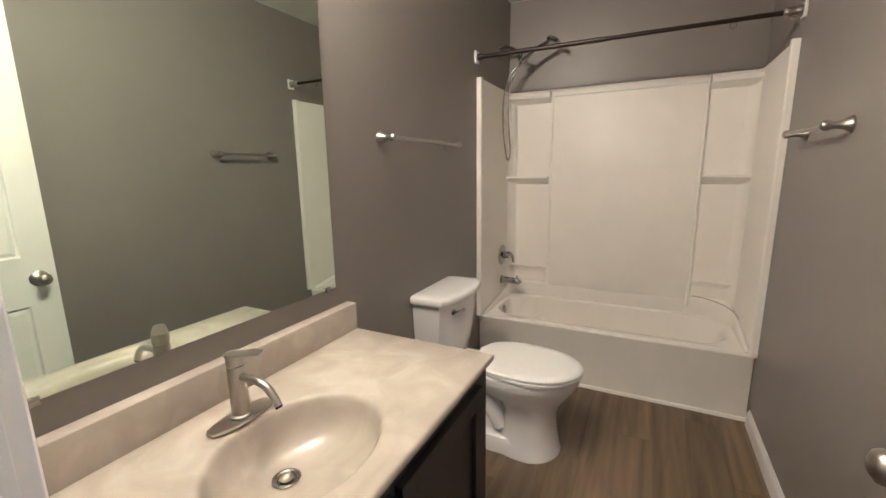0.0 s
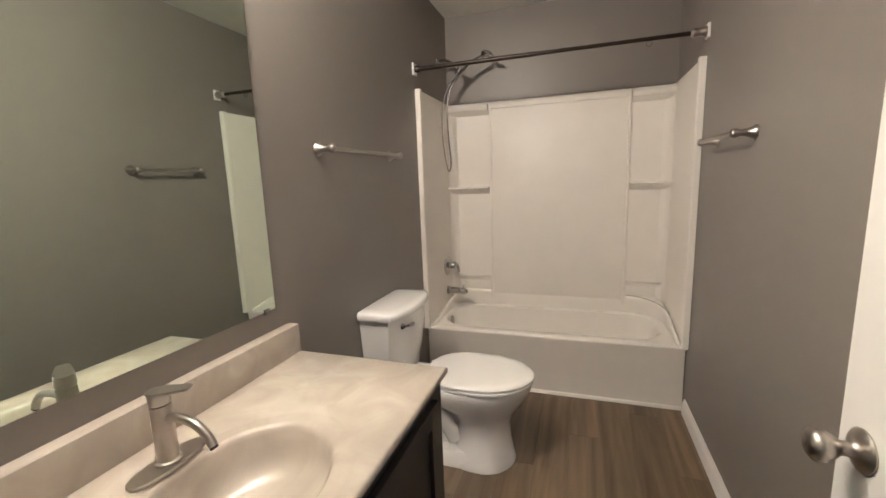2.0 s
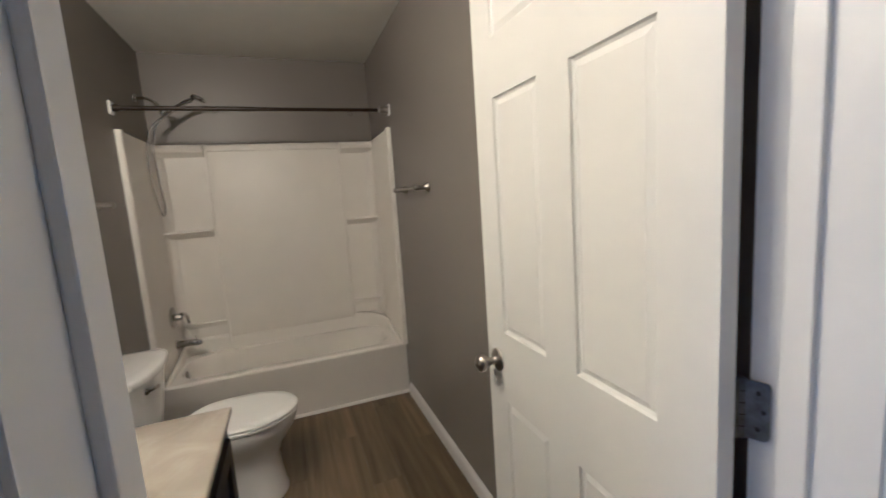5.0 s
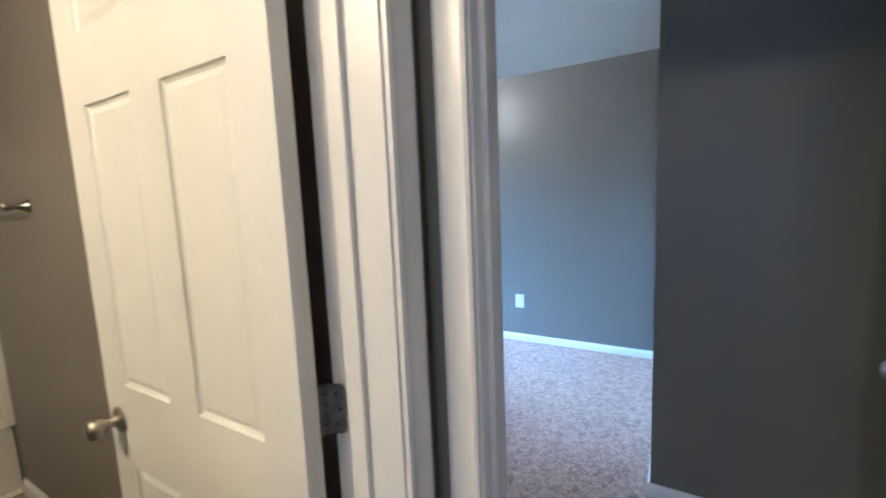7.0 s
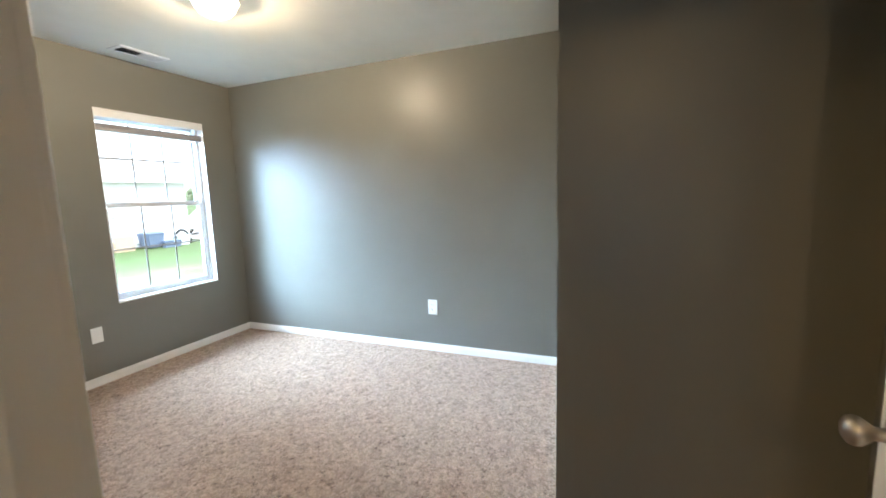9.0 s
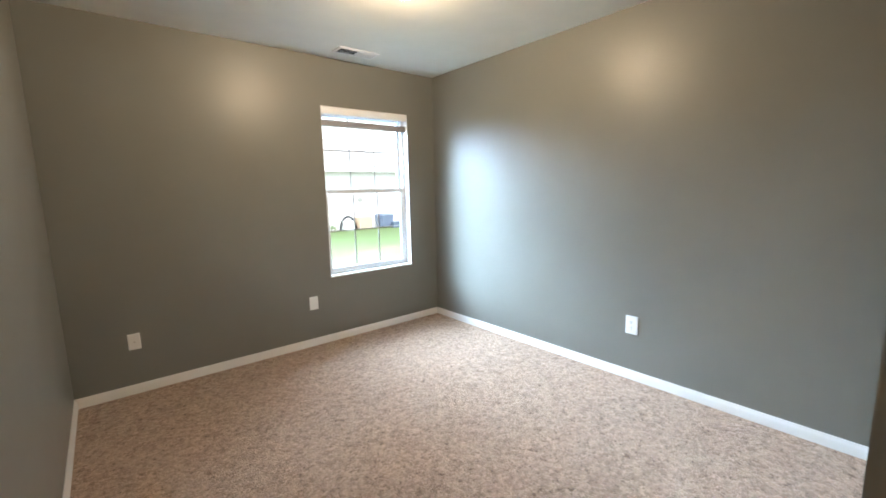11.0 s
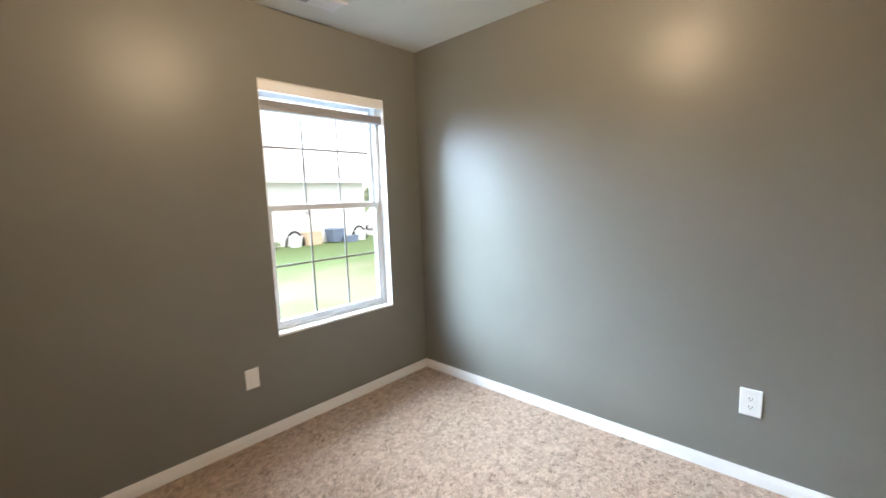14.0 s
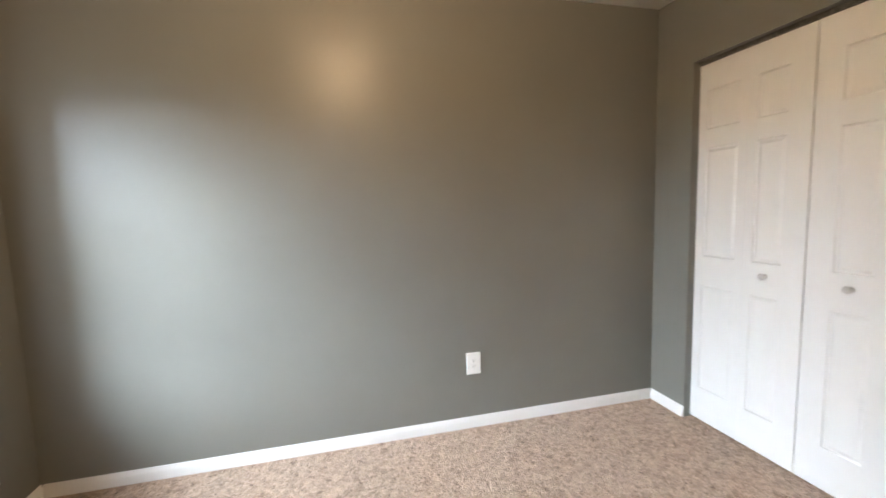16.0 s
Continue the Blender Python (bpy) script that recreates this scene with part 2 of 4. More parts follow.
CONCRETE = mat("pale_concrete", (0.42, 0.41, 0.39), 0.85, spread=0.12, scale=1.5, fine=0.4, fine_scale=60)

# ---- mesh helpers ----


def part(name, bm, material, parent=None, label="", smooth=False):
    """Links a bmesh as one mesh object under a thing or a part."""
    bmesh.ops.recalc_face_normals(bm, faces=bm.faces)
    me = bpy.data.meshes.new(name)
    bm.to_mesh(me)
    bm.free()
    me.materials.append(material)
    if smooth:
        for p in me.polygons:
            p.use_smooth = True
        me.set_sharp_from_angle(angle=radians(smooth if smooth > 1 else 40))
    ob = new(name, me)
    if parent:
        ob.parent = parent
    if label:
        ob["label"] = label
    return ob


def thing(name, label, category, group="", kind="", m=None):
    ob = new(name)
    if m is not None:
        ob.matrix_world = m
    return tagged(ob, label, category, group, kind)


def box(x0, x1, y0, y1, z0, z1, bevel=0.0, bm=None):
    b = bmesh.new()
    v = [b.verts.new((x, y, z)) for z in (z0, z1) for y in (y0, y1) for x in (x0, x1)]
    for q in ((0, 2, 3, 1), (4, 5, 7, 6), (0, 1, 5, 4), (2, 6, 7, 3), (0, 4, 6, 2), (1, 3, 7, 5)):
        b.faces.new([v[i] for i in q])
    if bevel:
        bmesh.ops.bevel(b, geom=b.edges[:], offset=bevel, segments=2, profile=0.6, affect="EDGES")
    return join(bm, b) if bm else b


def join(a, b):
    me = bpy.data.meshes.new("joined")
    b.to_mesh(me)
    b.free()
    a.from_mesh(me)
    bpy.data.meshes.remove(me)
    return a


def loft(rings, closed=True, cap=True, bm=None):
    """Skins rings of equal length, one after another."""
    b = bm or bmesh.new()
    vs = [[b.verts.new(p) for p in r] for r in rings]
    n = len(rings[0])
    for p, q in zip(vs, vs[1:]):
        for i in range(n if closed else n - 1):
            b.faces.new((p[i], p[(i + 1) % n], q[(i + 1) % n], q[i]))
    if cap:
        b.faces.new(vs[0][::-1])
        b.faces.new(vs[-1])
    return b


def lathe(profile, m=None, n=28, bm=None):
    """Turns (radius, height) pairs round z, then sets the result at m."""
    m = m or Matrix()
    return loft([[m @ Vector((r * math.cos(a), r * math.sin(a), z)) for a in (2 * math.pi * i / n for i in range(n))] for r, z in profile], bm=bm)


def tube(points, radius, n=12, bm=None):
    """A round bar along points; radius one number or one for each point."""
    pts = [Vector(p) for p in points]
    rings, up = [], None
    for i, p in enumerate(pts):
        d = (pts[min(i + 1, len(pts) - 1)] - pts[max(i - 1, 0)]).normalized()
        if up is None:
            up = d.orthogonal().normalized()
        up = (up - up.dot(d) * d).normalized()
        side = d.cross(up)
        r = radius[i] if isinstance(radius, (list, tuple)) else radius
        rings.append([p + r * (math.cos(a) * up + math.sin(a) * side) for a in (2 * math.pi * k / n for k in range(n))])
    return loft(rings, bm=bm)


def bend(points, steps=8):
    """A smooth line through a few points."""
    p = [Vector(q) for q in points]
    p = [2 * p[0] - p[1]] + p + [2 * p[-1] - p[-2]]
    out = []
    for i in range(1, len(p) - 2):
        for k in range(steps):
            t = k / steps
            out.append(0.5 * (2 * p[i] + (p[i + 1] - p[i - 1]) * t + (2 * p[i - 1] - 5 * p[i] + 4 * p[i + 1] - p[i + 2]) * t * t + (3 * p[i] - p[i - 1] - 3 * p[i + 1] + p[i + 2]) * t ** 3))
    return out + [p[-2]]


def oval(cx, cy, rx, ry, z, n=40, power=2.0, m=None):
    out = []
    for i in range(n):
        a = 2 * math.pi * i / n
        c, s = math.cos(a), math.sin(a)
        q = Vector((cx + rx * math.copysign(abs(c) ** (2 / power), c), cy + ry * math.copysign(abs(s) ** (2 / power), s), z))
        out.append(m @ q if m else q)
    return out


def extrude_profile(profile, start, end, across, up=(0, 0, 1)):
    """A moulding: (out, high) pairs carried from start to end; out lies along across."""
    a, b, u, w = Vector(start), Vector(end), Vector(across), Vector(up)
    return loft([[q + u * o + w * h for o, h in profile] for q in (a, b)])


# ---- structure ----
TOP = 2.455
BX0, BX1, BY0, BY1 = -0.95, 0.555, -0.163, 2.80       # bathroom
RX0, RX1, RY0, RY1 = 0.675, 3.642, -0.583, 2.767       # bedroom
HX1, HY1, HY0 = 0.575, -0.303, -1.50                  # hallway
CX0, CY0 = 1.921, -1.42                               # closet side and alcove back
DOOR_H = 2.05
BD0, BD1 = -0.272, 0.475                              # bathroom doorway
MD0, MD1 = -1.166, -0.398                             # bedroom doorway
CD0, CD1, CDH = 2.21, 3.372, 2.06                      # closet doorway
WX0, WX1, WZ0, WZ1 = 2.443, 3.320, 0.600, 2.066       # window
PILE = 0.015                                          # carpet above the vinyl floor

def wall(name, boxes, label, paint=None):
    bm = bmesh.new()
    for b in boxes:
        box(*b, bm=bm)
    return tagged(part(name, bm, paint or WALL), label, "wall", kind="structure")


wall("wall_bath_west", [(BX0 - 0.12, BX0, HY1, BY1 + 0.12, 0, TOP)], "grey painted bathroom wall behind the vanity", BATHWALL)
wall("wall_bath_north", [(BX0, BX1, BY1, BY1 + 0.12, 0, TOP)], "grey painted wall above the tub surround", BATHWALL)
wall("wall_bath_east", [(BX1, BX1 + 0.06, BY0, BY1 + 0.12, 0, TOP)], "warm grey painted bathroom wall with a towel bar", BATHWALL)
wall("wall_west", [(BX1 + 0.06, RX0, BY0, BY1 + 0.12, 0, TOP)], "grey painted bedroom wall backing onto the bathroom")
wall("wall_bath_south", [(BX0, BD0 - 0.02, HY1, BY0, 0, TOP), (BD0 - 0.02, BD1 + 0.02, HY1, BY0, DOOR_H + 0.02, TOP), (BD1 + 0.02, RX0, HY1, BY0, 0, TOP)], "grey painted wall with the bathroom doorway")
wall("wall_hall_east", [(HX1, RX0, MD1 + 0.02, HY1, 0, TOP), (HX1, RX0, MD0 - 0.02, MD1 + 0.02, DOOR_H + 0.02, TOP), (HX1, RX0, HY0 - 0.12, MD0 - 0.02, 0, TOP)], "grey painted hall wall with the bedroom doorway")
wall("wall_hall_south", [(-2.7, HX1, HY0 - 0.12, HY0, 0, TOP)], "grey painted hallway wall")
wall("wall_hall_west", [(-2.7, -2.58, HY0, HY1, 0, TOP)], "grey painted end wall of the hallway")
wall("wall_hall_north", [(-2.58, BX0 - 0.12, HY1, HY1 + 0.12, 0, TOP)], "grey painted hallway wall beside the bathroom")
wall("wall_alcove_south", [(RX0, RX1 + 0.12, CY0 - 0.12, CY0, 0, TOP)], "grey painted wall behind the open bedroom door")
wall("wall_closet_side", [(CX0, CX0 + 0.115, CY0, RY0, 0, TOP)], "dark grey painted side wall of the closet")
wall("wall_closet_front", [(CX0 + 0.115, CD0, RY0 - 0.115, RY0, 0, TOP), (CD0, CD1, RY0 - 0.115, RY0, CDH, TOP), (CD1, RX1, RY0 - 0.115, RY0, 0, TOP)], "grey painted bedroom wall round the closet doors")
wall("wall_east", [(RX1, RX1 + 0.12, CY0, RY1, 0, TOP)], "grey painted bedroom wall lit by the window")
wall("wall_north", [(RX0, WX0, RY1, RY1 + 0.17, 0, TOP), (WX0, WX1, RY1, RY1 + 0.17, 0, WZ0), (WX0, WX1, RY1, RY1 + 0.17, WZ1, TOP), (WX1, RX1 + 0.12, RY1, RY1 + 0.17, 0, TOP)], "grey painted bedroom wall with the window")
tagged(part("ceiling", box(-2.7, RX1 + 0.12, HY0 - 0.12, BY1 + 0.12, TOP, TOP + 0.12), CEIL), "flat white painted ceiling", "ceiling", kind="structure")
tagged(part("floor_base", box(-2.7, RX1 + 0.12, HY0 - 0.12, BY1 + 0.12, -0.15, -0.012), DARK), "dark subfloor under the floor finishes", "floor", kind="structure")
tagged(part("carpet_floor", box(0.61, RX1, CY0, RY1, -0.012, PILE), CARPET), "beige and brown speckled cut-pile carpet", "carpet", kind="structure")

BASE = [(0, 0), (0.014, 0), (0.014, 0.062), (0.011, 0.072), (0.006, 0.080), (0.004, 0.088), (0, 0.088)]


def baseboard(a, b, across, label="white painted baseboard"):
    ob = part("baseboard", extrude_profile(BASE, a, b, across), WHITE, smooth=30)
    return tagged(ob, label, "baseboard", kind="structure")


E, BZ = 0.014, PILE - 0.024
baseboard((BX1, BY0 + 0.08, 0), (BX1, 2.168, 0), (-1, 0, 0))
baseboard((RX0, RY1, BZ), (RX1, RY1, BZ), (0, -1, 0))
baseboard((RX1, RY0, BZ), (RX1, RY1 - E, BZ), (-1, 0, 0))
baseboard((RX0, MD1 + 0.063, BZ), (RX0, RY1 - E, BZ), (1, 0, 0))
baseboard((CX0, CY0 + E, BZ), (CX0, RY0 + E, BZ), (-1, 0, 0))
baseboard((CX0, RY0, BZ), (CD0, RY0, BZ), (0, 1, 0))
baseboard((CD1, RY0, BZ), (RX1 - E, RY0, BZ), (0, 1, 0))
baseboard((RX0, CY0, BZ), (CX0, CY0, BZ), (0, 1, 0))

# door linings, stops and casings
CASING = [(0, 0), (0, 0.010), (0.006, 0.013), (0.018, 0.011), (0.034, 0.015), (0.046, 0.017), (0.054, 0.014), (0.057, 0.010), (0.057, 0)]


def lining(name, m, width, depth, label, wide=1.0):
    """Local: the opening spans x 0..width, the wall y 0..depth."""
    root = thing(name, label, "door frame", kind="structure", m=m)
    for nm, bm in (("jamb", box(-0.02, 0, 0, depth, 0, DOOR_H + 0.02, 0.001)), ("jamb", box(width, width + 0.02, 0, depth, 0, DOOR_H + 0.02, 0.001)), ("head", box(0, width, 0, depth, DOOR_H, DOOR_H + 0.02))):
        part(nm, bm, WHITE, root)
    s0 = 0.038
    for bm in (box(0, 0.011, depth - s0 - 0.034, depth - s0, 0, DOOR_H, 0.002), box(width - 0.011, width, depth - s0 - 0.034, depth - s0, 0, DOOR_H, 0.002), box(0.011, width - 0.011, depth - s0 - 0.034, depth - s0, DOOR_H - 0.011, DOOR_H, 0.002)):
        part("door_stop", bm, WHITE, root)
    for y, out in ((0, -1), (depth, 1)):
        for x, d in ((-0.005, -1), (width + 0.005, 1)):
            part("casing", loft([[(x + d * o * wide, y + out * h, z) for o, h in CASING] for z in (0, DOOR_H + 0.062)]), WHITE, root, smooth=25)
        part("casing", loft([[(x, y + out * h, DOOR_H + 0.005 + o) for o, h in CASING] for x in (-0.005, width + 0.005)]), WHITE, root, smooth=25)
    return root


lining("door_frame_bathroom", pose(BD0, HY1, 0), BD1 - BD0, BY0 - HY1, "white painted bathroom door lining with moulded casing", 1.12)
# seen from the bedroom side the door closes flush with the bedroom face
lining("door_frame_bedroom", pose(HX1, MD1, 0, 0, 0, -90), MD1 - MD0, RX0 - HX1, "white painted bedroom door lining with moulded casing")

# ---- doors ----


def panel_door(name, m, width, height, label, columns, rows, thick=0.035, knob_at=None, material=None):
    """Local: hinge edge at x 0, leaf along x, face y 0..-thick, panels sunk on both faces."""
    root = thing(name, label, "door", m=m)
    material = material or DOORPAINT
    bm = bmesh.new()
    xs = sorted({0.0, width, *[c for pair in columns for c in pair]})
    zs = sorted({0.0, height, *[c for pair in rows for c in pair]})
    grid = {}
    for face, y in ((0, 0.0), (1, -thick)):
        for i, x in enumerate(xs):
            for k, z in enumerate(zs):
                grid[face, i, k] = bm.verts.new((x, y, z))
    sunk = []
    for face in (0, 1):
        for i in range(len(xs) - 1):
            for k in range(len(zs) - 1):
                f = bm.faces.new([grid[face, i, k], grid[face, i + 1, k], grid[face, i + 1, k + 1], grid[face, i, k + 1]])
                if (xs[i], xs[i + 1]) in columns and (zs[k], zs[k + 1]) in rows:
                    sunk.append((f, -1 if face == 0 else 1))
    nx, nz = len(xs) - 1, len(zs) - 1
    for i in range(nx):
        for k in (0, nz):
            bm.faces.new([grid[0, i, k], grid[0, i + 1, k], grid[1, i + 1, k], grid[1, i, k]])
    for k in range(nz):
        for i in (0, nx):
            bm.faces.new([grid[0, i, k], grid[0, i, k + 1], grid[1, i, k + 1], grid[1, i, k]])
    for f, d in sunk:
        for inset, depth in ((0.004, 0.006), (0.008, 0.003), (0.018, -0.0045), (0.003, -0.0015)):
            bmesh.ops.inset_region(bm, faces=[f], thickness=inset)
            for v in f.verts:
                v.co.y += d * depth
    part("leaf", bm, material, root, smooth=20)
    if knob_at:
        for side in (1, -1):
            m2 = pose(knob_at[0], 0.0 if side == 1 else -thick, knob_at[1], -90 * side, 0, 0)
            k = part("knob", lathe([(0.0, 0.0), (0.033, 0.0), (0.034, 0.003), (0.030, 0.007), (0.020, 0.010), (0.013, 0.013), (0.011, 0.022), (0.012, 0.030), (0.018, 0.038), (0.0245, 0.048), (0.026, 0.056), (0.0235, 0.064), (0.015, 0.070), (0.0, 0.072)], m2), NICKEL, root, "brushed nickel door knob", smooth=60)
    return root


def six_panel(width):
    s, mid = 0.104, 0.112
    pw = (width - 2 * s - mid) / 2
    return [(s, s + pw), (s + pw + mid, width - s)], [(0.215, 0.765), (0.976, 1.625), (1.775, 1.925)]


BATH_LEAF, ROOM_LEAF = 0.730, 0.762
cols, rows_ = six_panel(BATH_LEAF)
bath_door = panel_door("bathroom_door", pose(BD1 - 0.073, BY0 + 0.003, 0.012, 0, 0, 90.0), BATH_LEAF, 2.03, "white six-panel door standing open into the bathroom", cols, rows_, knob_at=(BATH_LEAF - 0.06, 0.880))
cols, rows_ = six_panel(ROOM_LEAF)
room_door = panel_door("bedroom_door", pose(RX0 + 0.010, MD0 + 0.002, 0.02, 0, 0, -5.3) @ pose(0, 0.035, 0), ROOM_LEAF, 2.03, "white six-panel door standing open against the alcove wall", cols, rows_, knob_at=(ROOM_LEAF - 0.06, 0.905))

# ---- hinges and strike ----


def butt_hinge(root, m, z):
    """Local to the door: pin at the origin's corner; one leaf lies on the door's edge, one on the jamb."""
    h = part("hinge", tube([m @ Vector((0, 0, z - 0.046)), m @ Vector((0, 0, z + 0.046))], 0.0062), HINGE, root, "aged dark metal butt hinge", smooth=50)
    for ring in (-0.0275, -0.009, 0.009, 0.0275):
        part("knuckle_joint", tube([m @ Vector((0, 0, z + ring - 0.0008)), m @ Vector((0, 0, z + ring + 0.0008))], 0.0066), DARK, h)
    return h


def hinge_leaf(root, corners, normal, holes):
    """A thin rounded plate from a centre, half width vector and half height."""
    c, hw, hh = [Vector(v) for v in corners]
    n = Vector(normal)
    ring = [(-1, -1), (0.62, -1), (0.86, -0.95), (1, -0.82), (1, 0.82), (0.86, 0.95), (0.62, 1), (-1, 1)]
    p = part("hinge_leaf", loft([[c + hw * a + hh * b + n * d for a, b in ring] for d in (0.0, 0.0024)]), HINGE, root)
    for a, b in ((0.15, -0.62), (0.55, 0.0), (0.15, 0.62))[:holes]:
        q = c + hw * a + hh * b + n * 0.0022
        part("screw", tube([q, q + n * 0.0012], 0.0036, 10), DARK, p)


def hang(door, pin, jamb_normal, jamb_way, edge_normal, edge_way, heights):
    for z in heights:
        h = butt_hinge(door, Matrix.Translation(pin), z)
        inv = door.matrix_world.inverted()
        for normal, way in ((jamb_normal, jamb_way), (edge_normal, edge_way)):
            w = Vector(way)
            c = Vector((pin[0], pin[1], z)) + w * 0.0195
            hinge_leaf(h, (c, w * 0.0165, Vector((0, 0, 0.0445))), normal, 3)


# hinges are set in world places, then tied to their door
def tie(door, build):
    before = set(bpy.data.objects)
    build()
    bpy.context.view_layer.update()
    for ob in set(bpy.data.objects) - before:
        if ob.parent == door:
            ob.matrix_parent_inverse = door.matrix_world.inverted()


bpy.context.view_layer.update()
tie(bath_door, lambda: hang(bath_door, (BD1 - 0.020, BY0 + 0.007, 0), (-1, 0, 0), (0.42, -0.907, 0), (0, -1, 0), (-1.0, 0.0, 0), (0.28, 1.050, 1.82)))
tie(room_door, lambda: hang(room_door, (RX0 + 0.006, MD0 + 0.006, 0), (0, 1, 0), (-0.993, 0.12, 0), (-1, 0, 0), (0.0, 0.993, 0), (0.30, 1.088, 1.84)))
strike = thing("strike_plate", "aged metal strike plate on the white door jamb", "strike plate")
part("plate", box(0.612, 0.640, MD1 - 0.0018, MD1 - 0.0002, 0.875, 0.945, 0.0006), HINGE, strike)
part("hole", box(0.619, 0.633, MD1 - 0.0022, MD1 - 0.0016, 0.898, 0.922), DARK, strike)

# ---- bathroom ----
VY0, VY1, VXF, VZ = -0.161, 0.895, -0.378, 0.758
vanity = thing("vanity_cabinet", "dark espresso vanity cabinet under a cream top", "cabinet")
for y in (VY0 + 0.004, VY1 - 0.036):
    part("side_panel", box(-0.948, VXF - 0.036, y, y + 0.016, 0.0, VZ - 0.022, 0.001), ESPRESSO, vanity)
part("bottom_panel", box(-0.948, VXF - 0.036, VY0 + 0.020, VY1 - 0.036, 0.09, 0.106), ESPRESSO, vanity)
part("toe_kick", box(VXF - 0.115, VXF - 0.10, VY0 + 0.020, VY1 - 0.036, 0.0, 0.09), ESPRESSO, vanity)
part("face_frame", box(VXF - 0.036, VXF - 0.018, VY0 + 0.004, VY1 - 0.02, 0.09, VZ - 0.022, 0.001), ESPRESSO, vanity)
for y0 in (-0.10, 0.36):
    d = part("door", box(VXF - 0.018, VXF - 0.012, y0, y0 + 0.44, 0.13, 0.70, 0.001), ESPRESSO, vanity)
    for b in ((y0, y0 + 0.055, 0.13, 0.70), (y0 + 0.385, y0 + 0.44, 0.13, 0.70), (y0 + 0.055, y0 + 0.385, 0.13, 0.185), (y0 + 0.055, y0 + 0.385, 0.645, 0.70)):
        part("stile", box(VXF - 0.012, VXF + 0.001, *b, 0.0015), ESPRESSO, d)

SX, SY = -0.611, 0.326                                # basin centre


def basin_top():
    """The slab with its moulded oval basin, one skin from the rim of the top down to the drain."""
    n = 72
    x0, x1, y0, y1 = -0.906, VXF, VY0, VY1

    def edge(a):
        c, s = math.cos(a), math.sin(a)
        k = min(((x1 if c > 0 else x0) - SX) / c if abs(c) > 1e-6 else 9, ((y1 if s > 0 else y0) - SY) / s if abs(s) > 1e-6 else 9)
        return (SX + c * k, SY + s * k)
    corner = [math.atan2(y - SY, x - SX) % (2 * math.pi) for x in (x0, x1) for y in (y0, y1)]
    angles = [2 * math.pi * i / n for i in range(n)]
    for c in corner:
        i = min(range(n), key=lambda q: abs(angles[q] - c))
        angles[i] = c
    rings = []
    for inset, z in ((0.003, VZ - 0.021), (0.0, VZ - 0.018), (0.0, VZ - 0.005), (0.002, VZ - 0.002), (0.006, VZ)):
        ring = []
        for a in angles:
            x, y = edge(a)
            ring.append((min(max(x, x0 + inset), x1 - inset), min(max(y, y0 + inset), y1 - inset), z))
        rings.append(ring)
    # shallow outer dish, then the bowl, deepest towards the wall
    for rx, ry, dx, z in ((0.205, 0.262, 0.0, 0.0), (0.199, 0.255, 0.0, -0.003), (0.190, 0.245, 0.0, -0.004), (0.170, 0.214, 0.0, -0.004), (0.163, 0.204, 0.0, -0.0055), (0.158, 0.198, 0.0, -0.011), (0.154, 0.193, 0.0, -0.022), (0.148, 0.186, -0.001, -0.045),
                          (0.140, 0.177, -0.003, -0.070), (0.127, 0.161, -0.009, -0.093), (0.106, 0.135, -0.019, -0.111), (0.078, 0.099, -0.032, -0.121), (0.050, 0.060, -0.044, -0.127), (0.022, 0.022, -0.052, -0.130)):
        rings.append([(SX + dx + rx * math.cos(a), SY + ry * math.sin(a), VZ + z * 0.88) for a in angles])
    return loft(rings, cap=False)


top = thing("bathroom_countertop", "cream swirled cultured marble countertop with moulded oval basin", "countertop")
part("slab", basin_top(), MARBLE, top, smooth=45)
part("backsplash", box(-0.9485, -0.906, VY0, VY1 + 0.003, VZ - 0.021, 0.853, 0.005), MARBLE, top, smooth=30)
drain = part("drain", lathe([(0.0, -0.008), (0.016, -0.008), (0.020, 0.0), (0.029, 0.002), (0.031, 0.0045), (0.027, 0.006), (0.021, 0.004), (0.019, 0.0)], pose(SX - 0.052, SY, VZ - 0.1139), 32), CHROME, top, "polished drain flange", smooth=50)
part("stopper", lathe([(0.0, 0.0), (0.014, 0.001), (0.016, 0.004), (0.013, 0.008), (0.006, 0.0105), (0.0, 0.011)], pose(SX - 0.052, SY, VZ - 0.1124), 24), NICKEL, drain, "pop-up stopper", smooth=60)

faucet = thing("basin_faucet", "brushed nickel single-handle basin faucet on a deck plate", "faucet")
FX, FY = -0.800, 0.331
part("deck_plate", loft([oval(FX, FY, 0.031 - i, 0.083 - i, VZ + z, 44, 2.6) for i, z in ((0, 0.0), (0, 0.004), (0.002, 0.006))]), NICKEL, faucet, smooth=40)
part("body", lathe([(0.0, 0), (0.025, 0.0), (0.025, 0.005), (0.0205, 0.008), (0.0200, 0.122), (0.0192, 0.125), (0.0, 0.125)], pose(FX, FY, VZ + 0.006), 36), NICKEL, faucet, smooth=40)
part("handle_cap", lathe([(0.0, 0), (0.0192, 0.0), (0.0202, 0.002), (0.0202, 0.020), (0.019, 0.0245), (0.0, 0.025)], pose(FX, FY, VZ + 0.133) @ pose(0, 0, 0, 0, -3, 0), 36), NICKEL, faucet, smooth=40)
swing = pose(FX, FY, VZ + 0.157, 0, -2, 28)
part("lever", loft([[swing @ Vector((xx, sy * hw, sz)) for sy, sz in ((-1, 0), (1, 0), (0.94, 0.0045), (-0.94, 0.0045))] for xx, hw in ((-0.0215, 0.008), (-0.016, 0.0155), (0.0, 0.0195), (0.022, 0.0185), (0.046, 0.0155), (0.060, 0.0125), (0.064, 0.007))]), NICKEL, faucet, smooth=30)
